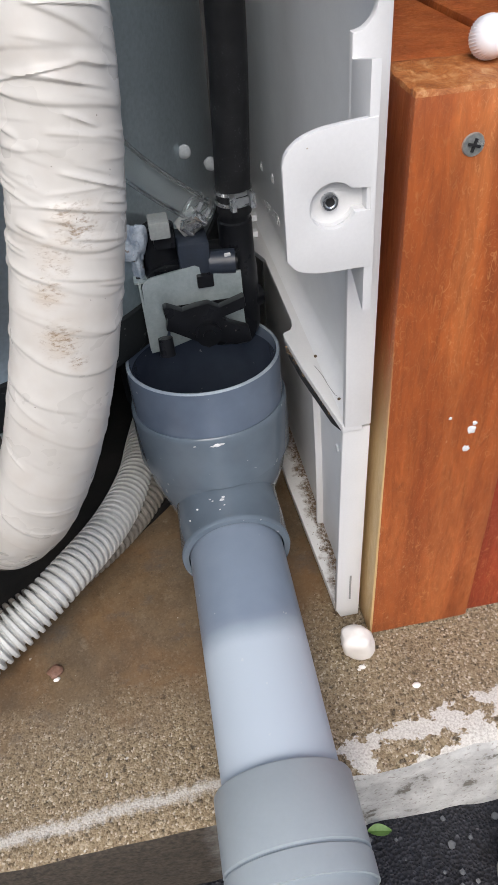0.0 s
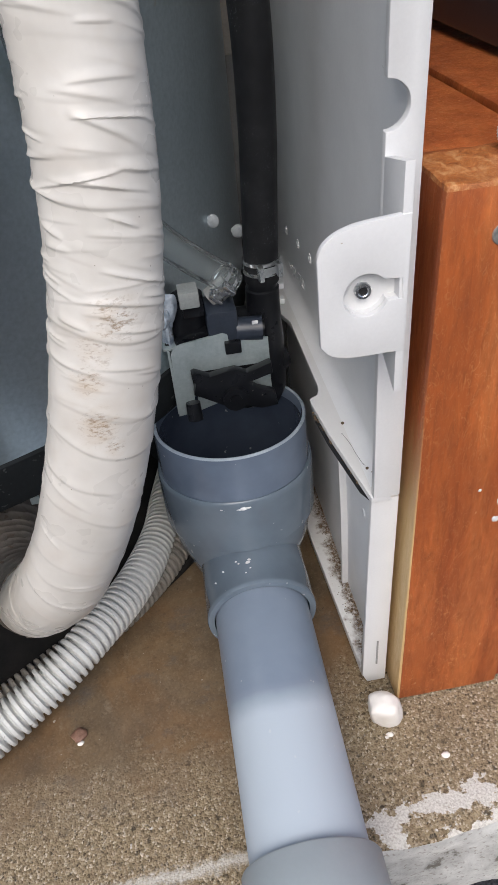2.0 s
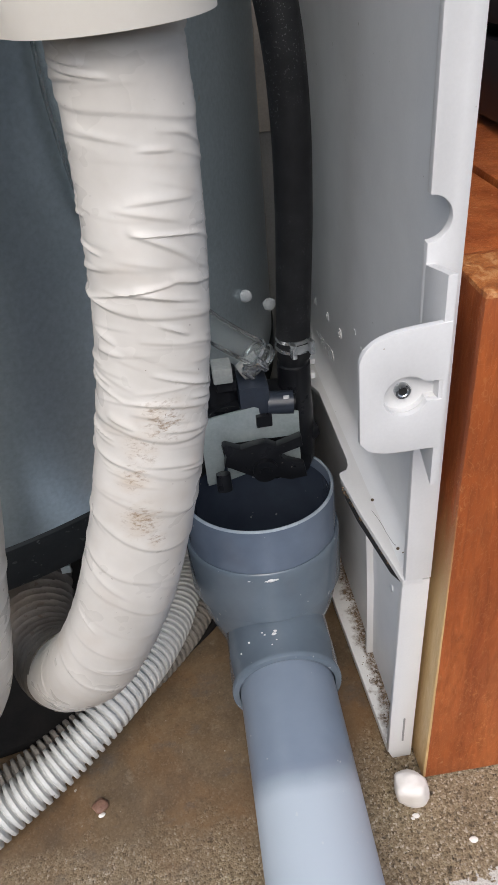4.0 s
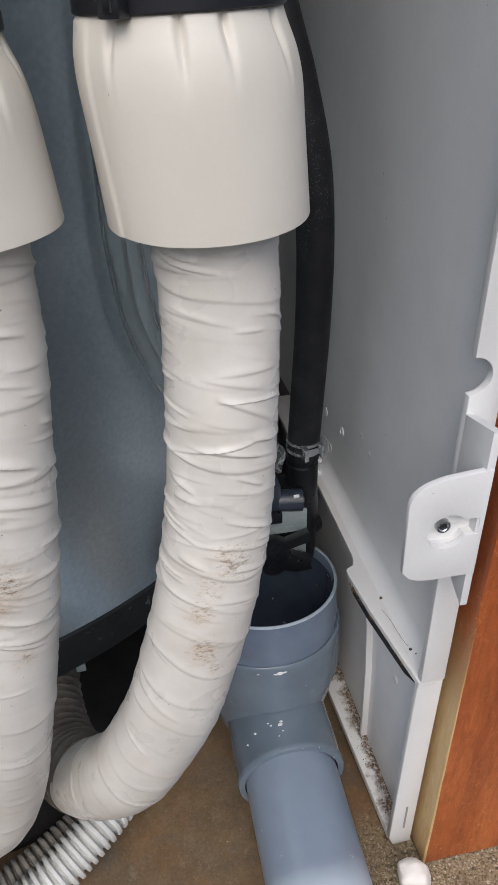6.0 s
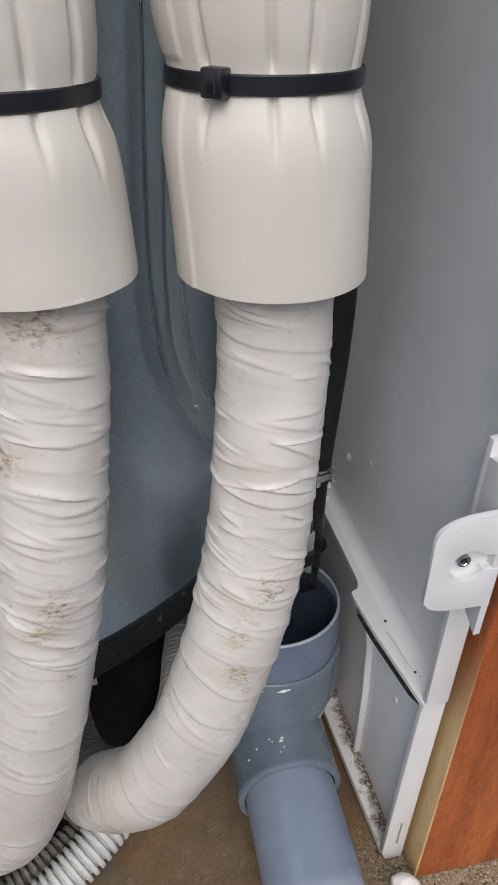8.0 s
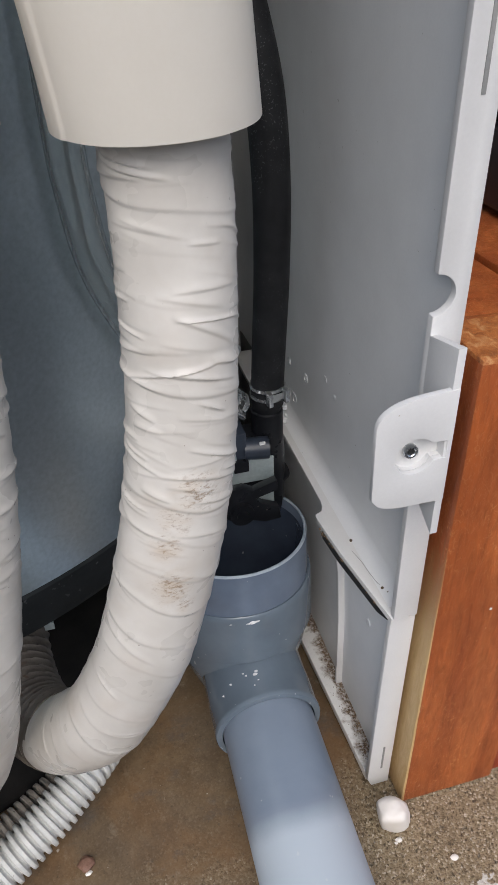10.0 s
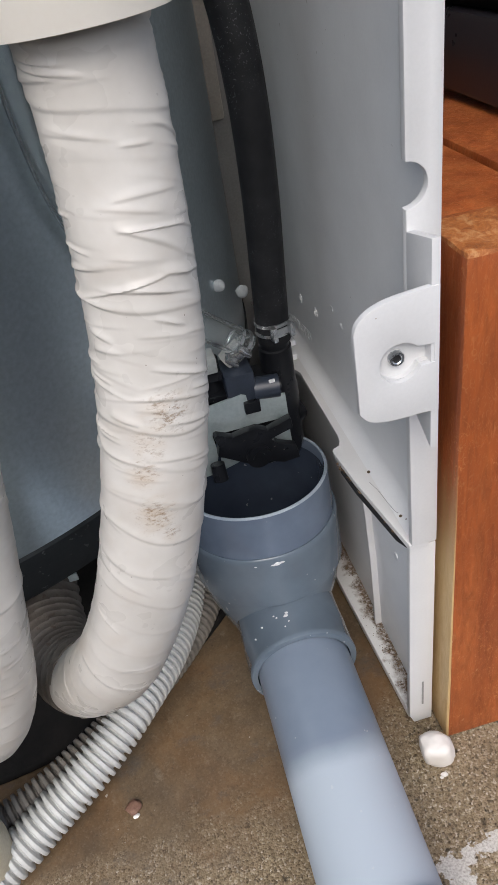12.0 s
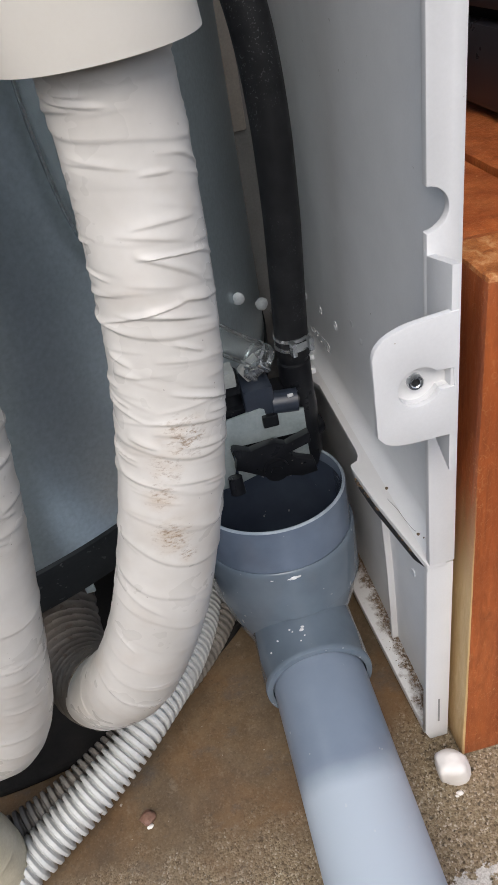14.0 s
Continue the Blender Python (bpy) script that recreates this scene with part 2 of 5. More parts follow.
def tape_material():
    m, tree, b = material("white_wrapping_tape", 0.30)
    v = coords(tree)
    n1, n2 = noise_tex(tree, v, 40, 4), noise_tex(tree, v, 900, 2)
    col = ramp(tree, n1, [(0.3, (0.545, 0.515, 0.470)), (0.7, (0.635, 0.605, 0.560))])
    # a faint film of grime, and pin-head flecks of black dirt
    d1 = noise_tex(tree, coords(tree, (1, 1, 1.4)), 34, 3)
    film = ramp(tree, d1, [(0.52, 0.0), (0.72, 0.22)])
    col = mix(tree, film, col, (0.40, 0.31, 0.23))
    fleck = ramp(tree, noise_tex(tree, v, 560, 1), [(0.790, 0.0), (0.810, 0.8)])
    col = mix(tree, fleck, col, (0.10, 0.07, 0.05))
    tree.links.new(col, b.inputs["Base Color"])
    tree.links.new(ramp(tree, d1, [(0.4, 0.27), (0.7, 0.42)]), b.inputs["Roughness"])
    bump(tree, b, n2, 0.05, 0.0003)
    return m


def scuff_material(centre_list):
    """The tape with rubbed-in dirt round given places of the pipe."""
    m = tape_material()
    tree, b = m.node_tree, m.node_tree.nodes["Principled BSDF"]
    base = b.inputs["Base Color"].links[0].from_socket
    v = coords(tree)
    total = None
    for c, r in centre_list:
        d = tree.nodes.new("ShaderNodeVectorMath")
        d.operation = "DISTANCE"
        g = tree.nodes.new("ShaderNodeNewGeometry")
        tree.links.new(g.outputs["Position"], d.inputs[0])
        d.inputs[1].default_value = c
        near = ramp(tree, calc(tree, "DIVIDE", d.outputs["Value"], r), [(0.25, 1.0), (1.0, 0.0)])
        total = near if total is None else calc(tree, "MAXIMUM", total, near)
    gritty = calc(tree, "ADD", noise_tex(tree, coords(tree, (0.7, 0.7, 1.5)), 420, 6, 0.75), calc(tree, "MULTIPLY", total, 0.12))
    mask = calc(tree, "MULTIPLY", ramp(tree, gritty, [(0.59, 0.0), (0.74, 0.9)]), total)
    smear = ramp(tree, noise_tex(tree, coords(tree, (0.6, 0.6, 1.4)), 130, 4, 0.6), [(0.42, 0.0), (0.66, 0.46)])
    soft = calc(tree, "MULTIPLY", total, smear)
    col = mix(tree, soft, base, (0.42, 0.30, 0.18))
    col = mix(tree, mask, col, (0.20, 0.125, 0.06))
    tree.links.new(col, b.inputs["Base Color"])
    return m


def clear_material():
    m, tree, b = material("clear_vinyl", 0.07)
    b.inputs["Base Color"].default_value = (0.86, 0.89, 0.89, 1)
    b.inputs["Transmission Weight"].default_value = 0.97
    b.inputs["IOR"].default_value = 1.28
    bump(tree, b, noise_tex(tree, coords(tree), 90, 3), 0.2, 0.001)
    return m


CONCRETE, KERB, ASPHALT = concrete_material(), kerb_material(), asphalt_material()
WOOD = wood_material("orange_stained_wood", ((0.25, 0.060, 0.016), (0.40, 0.118, 0.033), (0.52, 0.190, 0.062)), True)
RED_WOOD = wood_material("red_stained_wood", ((0.25, 0.036, 0.014), (0.33, 0.054, 0.020), (0.40, 0.078, 0.029)))
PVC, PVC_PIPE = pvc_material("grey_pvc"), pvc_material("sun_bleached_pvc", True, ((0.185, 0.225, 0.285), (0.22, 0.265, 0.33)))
FITTING = pvc_material("grey_green_pvc", False, ((0.118, 0.150, 0.186), (0.156, 0.195, 0.238)))
RIM = surface("scuffed_pvc_edge", (0.26, 0.31, 0.37), (0.38, 0.44, 0.50), 0.45, 120, 700, 0.2)
SHADED_PVC = pvc_material("shaded_wet_pvc", False, ((0.035, 0.045, 0.07), (0.055, 0.07, 0.10)))
PVC_NEW = surface("pale_grey_pvc", (0.315, 0.355, 0.375), (0.36, 0.40, 0.42), 0.40, 16, 400, 0.03, mottle=0.02)
TAPE = scuff_material([((0.0400, 0.2915, 0.3340), 0.014), ((0.0290, 0.2890, 0.3230), 0.010), ((0.0240, 0.2870, 0.3130), 0.011), ((0.0245, 0.2850, 0.2930), 0.012), ((0.0290, 0.2855, 0.2830), 0.006), ((-0.0450, 0.2920, 0.3400), 0.015), ((-0.0530, 0.2930, 0.3280), 0.011), ((-0.0460, 0.2930, 0.3020), 0.008), ((-0.0410, 0.3080, 0.4520), 0.020), ((-0.0560, 0.3080, 0.4000), 0.012)])
TAIL = surface("shaded_brown_tape", (0.085, 0.070, 0.056), (0.17, 0.148, 0.124), 0.5, 60, 500, 0.2, specks=(0.08, 0.055, 0.035), speck_at=0.62)
SLEEVE = surface("cream_vinyl_sleeve", (0.735, 0.695, 0.62), (0.79, 0.75, 0.675), 0.46, 24, 700, 0.04, specks=(0.36, 0.28, 0.20), speck_at=0.77, mottle=0.03)
sleeve_tree = SLEEVE.node_tree
thin = sleeve_tree.nodes.new("ShaderNodeBsdfTranslucent")
thin.inputs["Color"].default_value = (0.78, 0.71, 0.61, 1)
both = sleeve_tree.nodes.new("ShaderNodeMixShader")
both.inputs["Fac"].default_value = 0.22
sleeve_tree.links.new(sleeve_tree.nodes["Principled BSDF"].outputs[0], both.inputs[1])
sleeve_tree.links.new(thin.outputs[0], both.inputs[2])
sleeve_tree.links.new(both.outputs[0], sleeve_tree.nodes["Material Output"].inputs["Surface"])
OLD_SLEEVE = surface("yellowed_vinyl", (0.52, 0.47, 0.34), (0.62, 0.57, 0.44), 0.45, 40, 600, 0.12)
PLASTIC = surface("white_moulded_plastic", (0.64, 0.637, 0.632), (0.69, 0.687, 0.682), 0.42, 25, 800, 0.04, specks=(0.4, 0.35, 0.28), speck_at=0.78, mottle=0.04)
PANEL = surface("painted_grey_steel", (0.70, 0.71, 0.72), (0.76, 0.77, 0.78), 0.36, 22, 700, 0.06, specks=(0.36, 0.35, 0.33), speck_at=0.74, mottle=0.05)
TANK = surface("dull_zinc_coated_steel", (0.37, 0.43, 0.46), (0.44, 0.505, 0.54), 0.2, 9, 380, 0.03, metal=0.8, specks=(0.4, 0.42, 0.42), speck_at=0.74)
tank_rough = TANK.node_tree.nodes["Principled BSDF"].inputs["Roughness"]
TANK.node_tree.links.remove(tank_rough.links[0])
tank_rough.default_value = 0.28
TANK_BAND = surface("dark_rubbery_band", (0.010, 0.012, 0.013), (0.022, 0.025, 0.027), 0.7, 14, 400, 0.1, specks=(0.10, 0.10, 0.10), speck_at=0.66)
DULL_BLACK = surface("dull_black", (0.010, 0.010, 0.010), (0.022, 0.020, 0.018), 0.85, 30, 500, 0.3)
PILLAR = surface("dark_back_panel", (0.24, 0.242, 0.238), (0.31, 0.308, 0.30), 0.6, 20, 500, 0.08)
SLOT = surface("brownish_slot_plate", (0.36, 0.335, 0.30), (0.44, 0.41, 0.37), 0.6, 20, 500, 0.08)
RUBBER = surface("black_rubber_hose", (0.009, 0.0095, 0.011), (0.019, 0.020, 0.022), 0.5, 60, 1900, 0.12, specks=(0.085, 0.09, 0.095), speck_at=0.63)
BLACK = surface("black_plastic", (0.006, 0.0065, 0.008), (0.012, 0.013, 0.016), 0.30, 60, 700, 0.1, specks=(0.10, 0.09, 0.08), speck_at=0.70)
for dull in (BLACK, RUBBER, TANK_BAND, DULL_BLACK):
    dull.node_tree.nodes["Principled BSDF"].inputs["Specular IOR Level"].default_value = 0.22
NAVY = surface("blue_black_plastic", (0.022, 0.028, 0.042), (0.035, 0.045, 0.065), 0.35, 60, 700, 0.1)
TIE = surface("black_nylon", (0.009, 0.009, 0.012), (0.014, 0.014, 0.018), 0.33, 60, 700, 0.05)
SCREW = surface("zinc_screw", (0.27, 0.28, 0.26), (0.50, 0.51, 0.48), 0.30, 260, 700, 0.25, metal=0.6)
ZINC = surface("zinc_plated_steel", (0.40, 0.47, 0.48), (0.56, 0.63, 0.63), 0.38, 45, 500, 0.1, metal=0.55)
STEEL = surface("bright_spring_steel", (0.50, 0.52, 0.53), (0.66, 0.67, 0.68), 0.24, 60, 600, 0.08, metal=0.92)
CORRUGATED = surface("pale_grey_corrugated", (0.52, 0.52, 0.50), (0.62, 0.62, 0.595), 0.5, 50, 500, 0.08, specks=(0.16, 0.12, 0.08), speck_at=0.7)
OLD_SHADED_HOSE = surface("dirty_shaded_corrugated", (0.20, 0.18, 0.155), (0.30, 0.275, 0.24), 0.6, 50, 500, 0.1, specks=(0.10, 0.08, 0.05), speck_at=0.66)
KNOB = surface("bright_white_plastic", (0.84, 0.85, 0.88), (0.88, 0.89, 0.92), 0.35, 60, 700, 0.04)
DARK_WALL = surface("dark_brown_siding", (0.026, 0.025, 0.030), (0.036, 0.034, 0.040), 0.30, 12, 700, 0.08)
STONE = surface("white_pebble", (0.80, 0.75, 0.69), (0.86, 0.82, 0.77), 0.42, 60, 500, 0.04, mottle=0.03)
BEIGE_STONE = surface("beige_stone", (0.34, 0.30, 0.26), (0.47, 0.43, 0.39), 0.85, 90, 700, 0.6, specks=(0.16, 0.14, 0.12), speck_at=0.6)
GRAVEL = surface("grey_gravel", (0.07, 0.075, 0.08), (0.24, 0.245, 0.25), 0.8, 60, 500, 0.5)
LEAF = surface("green_leaf", (0.10, 0.20, 0.04), (0.18, 0.30, 0.08), 0.5, 120, 500, 0.2)
RUST = surface("rusty_copper_stub", (0.15, 0.075, 0.05), (0.27, 0.155, 0.11), 0.6, 160, 700, 0.4)
DIRT = surface("brown_crumbs", (0.060, 0.042, 0.026), (0.17, 0.115, 0.070), 0.95, 200, 700, 0.5)
FOAM = surface("blue_grey_foam", (0.22, 0.27, 0.34), (0.45, 0.50, 0.56), 0.6, 160, 700, 0.8, specks=(0.16, 0.08, 0.03), speck_at=0.62)
DARK_COVER = surface("grey_cover", (0.20, 0.20, 0.20), (0.25, 0.25, 0.25), 0.6)
SKY_SCREEN = surface("dark_sky_screen", (0.13, 0.13, 0.125), (0.19, 0.19, 0.185), 0.8, 12, 300, 0.3)
RENDERED = surface("house_render", (0.50, 0.48, 0.45), (0.58, 0.56, 0.53), 0.9, 12, 300, 0.3)
CLEAR = clear_material()


def ledge_material():
    m = surface("dirty_white_ledge", (0.70, 0.70, 0.69), (0.77, 0.77, 0.76), 0.5, 25, 800, 0.06)
    tree, b = m.node_tree, m.node_tree.nodes["Principled BSDF"]
    base = b.inputs["Base Color"].links[0].from_socket
    v = coords(tree)
    reach = calc(tree, "ADD", axis(tree, "X"), calc(tree, "MULTIPLY", calc(tree, "SUBTRACT", noise_tex(tree, v, 90, 4), 0.5), 0.030))
    mask = calc(tree, "MULTIPLY", ramp(tree, calc(tree, "MULTIPLY", reach, 5.0), [(0.750, 0.0), (0.780, 1.0)]), ramp(tree, noise_tex(tree, v, 380, 5, 0.75), [(0.36, 0.25), (0.54, 1.0)]))
    col = mix(tree, mask, base, ramp(tree, noise_tex(tree, v, 700, 3), [(0.3, (0.05, 0.03, 0.016)), (0.7, (0.22, 0.14, 0.075))]))
    tree.links.new(col, b.inputs["Base Color"])
    return m


LEDGE = ledge_material()
# near-black for holes, slots and gaps, their shade put into the colour
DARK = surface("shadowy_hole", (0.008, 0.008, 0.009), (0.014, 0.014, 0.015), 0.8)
CAP = surface("weathered_white_cap", (0.42, 0.45, 0.47), (0.52, 0.55, 0.57), 0.45, 90, 600, 0.1)
WHITE_MARK = surface("white_silicone", (0.62, 0.63, 0.64), (0.72, 0.73, 0.74), 0.4, 90, 600, 0.1)


# ---- building helpers ----
def thing(name, at, label, category, group="", kind=""):
    ob = new(name)
    ob.location = at
    ob.empty_display_size = 0.02
    bpy.context.view_layer.update()
    return tagged(ob, label, category, group, kind)


def link(name, mesh, mat, parent=None, label="", smooth=True):
    mesh.materials.append(mat)
    if smooth:
        mesh.shade_smooth()
        try:
            mesh.set_sharp_from_angle(angle=radians(38))
        except Exception:
            pass
    ob = new(name, mesh)
    if parent:
        ob.parent = parent
        bpy.context.view_layer.update()
        ob.matrix_parent_inverse = parent.matrix_world.inverted()
    if label:
        ob["label"] = label
    return ob


def part(name, bm, mat, parent=None, label="", smooth=True):
    bmesh.ops.recalc_face_normals(bm, faces=bm.faces[:])
    me = bpy.data.meshes.new(name)
    bm.to_mesh(me)
    bm.free()
    return link(name, me, mat, parent, label, smooth)


def grid_part(name, pts, mat, parent=None, label="", closed=True, caps=False):
    """A skin over rings of points: pts[ring][k]."""
    n, k = pts.shape[:2]
    i = np.arange(n - 1)[:, None]
    j = np.arange(k if closed else k - 1)[None, :]
    j2 = (j + 1) % k
    quads = np.stack([i * k + j, i * k + j2, (i + 1) * k + j2, (i + 1) * k + j], -1).reshape(-1, 4).tolist()
    if caps:
        quads += [list(range(k))[::-1], list(range((n - 1) * k, n * k))]
    me = bpy.data.meshes.new(name)
    me.from_pydata(pts.reshape(-1, 3).tolist(), [], quads)
    me.update()
    return link(name, me, mat, parent, label)


def box(bm, lo, hi, bevel=0.0):
    lo, hi = Vector(lo), Vector(hi)
    made = bmesh.ops.create_cube(bm, size=1.0, matrix=Matrix.Translation((lo + hi) / 2) @ Matrix.Diagonal((*(hi - lo), 1)))
    if bevel:
        edges = list({e for v in made["verts"] for e in v.link_edges})
        bmesh.ops.bevel(bm, geom=edges, offset=bevel, segments=2, affect="EDGES", profile=0.6)
    return bm


def rod(bm, p0, p1, r0, r1=None, seg=24):
    p0, p1 = Vector(p0), Vector(p1)
    d = p1 - p0
    m = Matrix.Translation((p0 + p1) / 2) @ d.to_track_quat("Z", "Y").to_matrix().to_4x4()
    bmesh.ops.create_cone(bm, cap_ends=True, segments=seg, radius1=r0, radius2=r0 if r1 is None else r1, depth=d.length, matrix=m)
    return bm


def smooth_path(points, n):
    """Catmull-Rom through the points, n samples evenly spaced along it."""
    p = np.array(points, float)
    q = np.vstack([2 * p[0] - p[1], p, 2 * p[-1] - p[-2]])
    out = []
    for a in range(len(p) - 1):
        p0, p1, p2, p3 = q[a:a + 4]
        for t in np.linspace(0, 1, 40, endpoint=False):
            out.append(0.5 * (2 * p1 + (p2 - p0) * t + (2 * p0 - 5 * p1 + 4 * p2 - p3) * t * t + (3 * p1 - p0 - 3 * p2 + p3) * t ** 3))
    out = np.array(out + [p[-1]])
    s = np.r_[0, np.cumsum(np.linalg.norm(np.diff(out, axis=0), axis=1))]
    u = np.linspace(0, s[-1], n)
    return np.stack([np.interp(u, s, out[:, k]) for k in range(3)], -1), u


def frames_along(path, first=(0, -1, 0)):
    """Two directions across the path at each sample, carried along without twist."""
    t = np.gradient(path, axis=0)
    t /= np.linalg.norm(t, axis=1)[:, None]
    a = np.array(first, float)
    A, B = [], []
    for k in range(len(path)):
        a = a - t[k] * (a @ t[k])
        a /= np.linalg.norm(a)
        A.append(a)
        B.append(np.cross(t[k], a))
    return np.array(A), np.array(B)


def tube(points, radius, n=80, seg=24, first=(0, -1, 0)):
    """Rings round a smooth path; radius(s, angle) or a number."""
    path, s = smooth_path(points, n)
    A, B = frames_along(path, first)
    th = np.linspace(0, 2 * math.pi, seg, endpoint=False)
    rad = np.full((n, seg), radius) if not callable(radius) else np.array([[radius(u, a) for a in th] for u in s])
    return path[:, None] + rad[..., None] * (np.cos(th)[None, :, None] * A[:, None] + np.sin(th)[None, :, None] * B[:, None])


def revolve(profile, base, up=(0, 0, 1), seg=64):
    """Rings for a turned body: profile rows of (radius, height) along up from base."""
    up = Vector(up).normalized()
    q = up.to_track_quat("Z", "Y")
    ax, ay = np.array(q @ Vector((1, 0, 0))), np.array(q @ Vector((0, 1, 0)))
    th = np.linspace(0, 2 * math.pi, seg, endpoint=False)
    ring = np.cos(th)[:, None] * ax + np.sin(th)[:, None] * ay
    return np.array([np.array(base) + h * np.array(up) + r * ring for r, h in profile])


def slab(outer, y0, y1, holes=(), plane="xz", bevel=0.0):
    """An outline given in a plane and pulled from y0 to y1 along the third axis, with openings through it."""
    bm = bmesh.new()

    def at(p, d):
        return {"xz": (p[0], d, p[1]), "yz": (d, p[0], p[1]), "xy": (p[0], p[1], d)}[plane]
    edges = []
    for loop in (outer, *holes):
        vs = [bm.verts.new(at(p, y0)) for p in loop]
        edges += [bm.edges.new((vs[k], vs[(k + 1) % len(vs)])) for k in range(len(vs))]
    bmesh.ops.triangle_fill(bm, edges=edges, use_beauty=True, use_dissolve=False)
    ext = bmesh.ops.extrude_face_region(bm, geom=bm.faces[:])
    shift = Vector(at((0, 0), y1)) - Vector(at((0, 0), y0))
    bmesh.ops.translate(bm, vec=shift, verts=[g for g in ext["geom"] if isinstance(g, bmesh.types.BMVert)])
    bmesh.ops.recalc_face_normals(bm, faces=bm.faces[:])
    if bevel:
        sharp = [e for e in bm.edges if len(e.link_faces) == 2 and e.calc_face_angle(0) > 0.9]
        bmesh.ops.bevel(bm, geom=sharp, offset=bevel, segments=2, affect="EDGES", profile=0.6)
    return bm


def arc(cx, cz, r, a0, a1, n=14):
    return [(cx + r * math.cos(radians(a0 + (a1 - a0) * k / n)), cz + r * math.sin(radians(a0 + (a1 - a0) * k / n))) for k in range(n + 1)]


def lump(name, at, size, mat, parent=None, label="", rough=0.25, seed=0, sub=3):
    bm = bmesh.new()
    bmesh.ops.create_icosphere(bm, subdivisions=sub, radius=1.0)
    for v in bm.verts:
        k = 1 + rough * noise.noise(v.co * 1.3 + Vector((seed * 7.1, 0, 0))) + rough * 0.4 * noise.noise(v.co * 3.4 + Vector((0, seed * 5.3, 0)))
        v.co = Vector((v.co.x * size[0], v.co.y * size[1], v.co.z * size[2])) * k + Vector(at)
    return part(name, bm, mat, parent, label)


# ---- the setting ----
def ground():
    n = 60
    xs = np.concatenate([np.linspace(-40, -0.6, 12, endpoint=False), np.linspace(-0.6, 0.6, n), np.linspace(0.62, 40, 12)])
    ys = np.concatenate([np.linspace(-40, -0.3, 12, endpoint=False), np.linspace(-0.3, 0.3, n), np.linspace(0.32, 40, 12)])
    pts = np.array([[(x, y, -0.092 + (0.004 * noise.noise(Vector((x * 30, y * 30, 0))) if abs(x) < 0.7 and abs(y) < 0.4 else 0)) for x in xs] for y in ys])
    ob = grid_part("ground", pts, ASPHALT, closed=False)
    tagged(ob, "black asphalt ground below the concrete pad", "ground", kind="structure")


def pad():
    xs = np.linspace(-0.7, 0.9, 200)
    prof = [(0.222, -0.094), (0.2215, -0.06), (0.222, -0.03), (0.2225, -0.012), (0.2245, -0.004), (0.229, -0.0008), (0.236, 0.0), (0.26, 0.0), (0.32, 0.0), (0.5, 0.0), (1.3, 0.0)]
    face, top = [], []
    for x in xs:
        row = []
        for y, z in prof:
            j = 0.0035 * noise.noise(Vector((x * 16, z * 30, 1.5))) + 0.0015 * noise.noise(Vector((x * 70, z * 90, 4)))
            near = 1.0 if y < 0.24 else 0.0
            t = min(1.0, max(0.0, (0.125 - x) / 0.07))
            skew = -0.0115 * t * t * (3 - 2 * t) * (1.0 if y < 0.24 else (0.5 if y < 0.27 else 0.0))
            row.append((x, y + j * near * (1.0 - 0.6 * t) + skew, z + (0.0012 * noise.noise(Vector((x * 60, y * 60, 0))) if 0.223 < y < 0.25 else 0)))
        face.append(row[:5])
        top.append(row[4:])
    p = thing("concrete_pad", (0, 0.3, 0), "sandy concrete pad with white paint splashed along its edge", "pad", kind="structure")
    grid_part("pad_top", np.array(top), CONCRETE, p, closed=False)
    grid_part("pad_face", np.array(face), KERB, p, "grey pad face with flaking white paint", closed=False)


def house():
    bm = bmesh.new()
    box(bm, (-3, 1.15, -0.1), (3, 1.3, 3.2))
    tagged(part("wall_house", bm, RENDERED, smooth=False), "plain rendered house wall behind the heater", "wall", kind="structure")


def sky_screen():
    bm = bmesh.new()
    # unseen dark screen added opposite the heater to block low sky light
    box(bm, (-4, -1.96, -0.1), (4, -1.90, 0.85))
    tagged(part("wall_sky_screen", bm, SKY_SCREEN, smooth=False), "plain dark screen added unseen to block low sky light", "wall", kind="structure")


ground()
pad()
house()
sky_screen()


def hidden_base():
    """Plain covers on the unit's unseen sides, added to keep light from its foot."""
    b = thing("unseen_base_cover", (-0.17, 1.0, 0.0), "plain grey base covers added unseen to block light under the tank", "cover")
    for lo, hi in (((-0.523, 0.322, 0.002), (-0.520, 1.02, 0.186)), ((-0.523, 1.02, 0.002), (0.1632, 1.023, 0.186)), ((0.1600, 0.625, 0.002), (0.1632, 1.02, 0.186))):
        bm = bmesh.new()
        box(bm, lo, hi)
        part("panel", bm, DARK_COVER, b, smooth=False)


# ---- the heater unit ----
WALL_X = 0.1590


def raised_letters(text, at, size, tilt, parent):
    """Letters standing proud of the side panel, read from inside the bay."""
    font = bpy.data.curves.new("letters", "FONT")
    font.body, font.size, font.extrude, font.space_character = text, size, 0.0004, 1.25
    shape = bpy.data.objects.new("letters", font)
    bpy.context.scene.collection.objects.link(shape)
    bpy.context.view_layer.update()
    me = bpy.data.meshes.new_from_object(shape.evaluated_get(bpy.context.evaluated_depsgraph_get()))
    bpy.data.objects.remove(shape)
    me.materials.clear()
    turn = Matrix((Vector((0, -1, 0)), Vector((0, 0, 1)), Vector((-1, 0, 0)))).transposed().to_4x4()
    me.transform(Matrix.Translation(at) @ turn @ Matrix.Rotation(radians(tilt), 4, "Z") @ Matrix.Diagonal((1.25, 1, 1, 1)))
    link("lettering", me, WHITE_MARK, parent, "raised moulded material code", smooth=False)


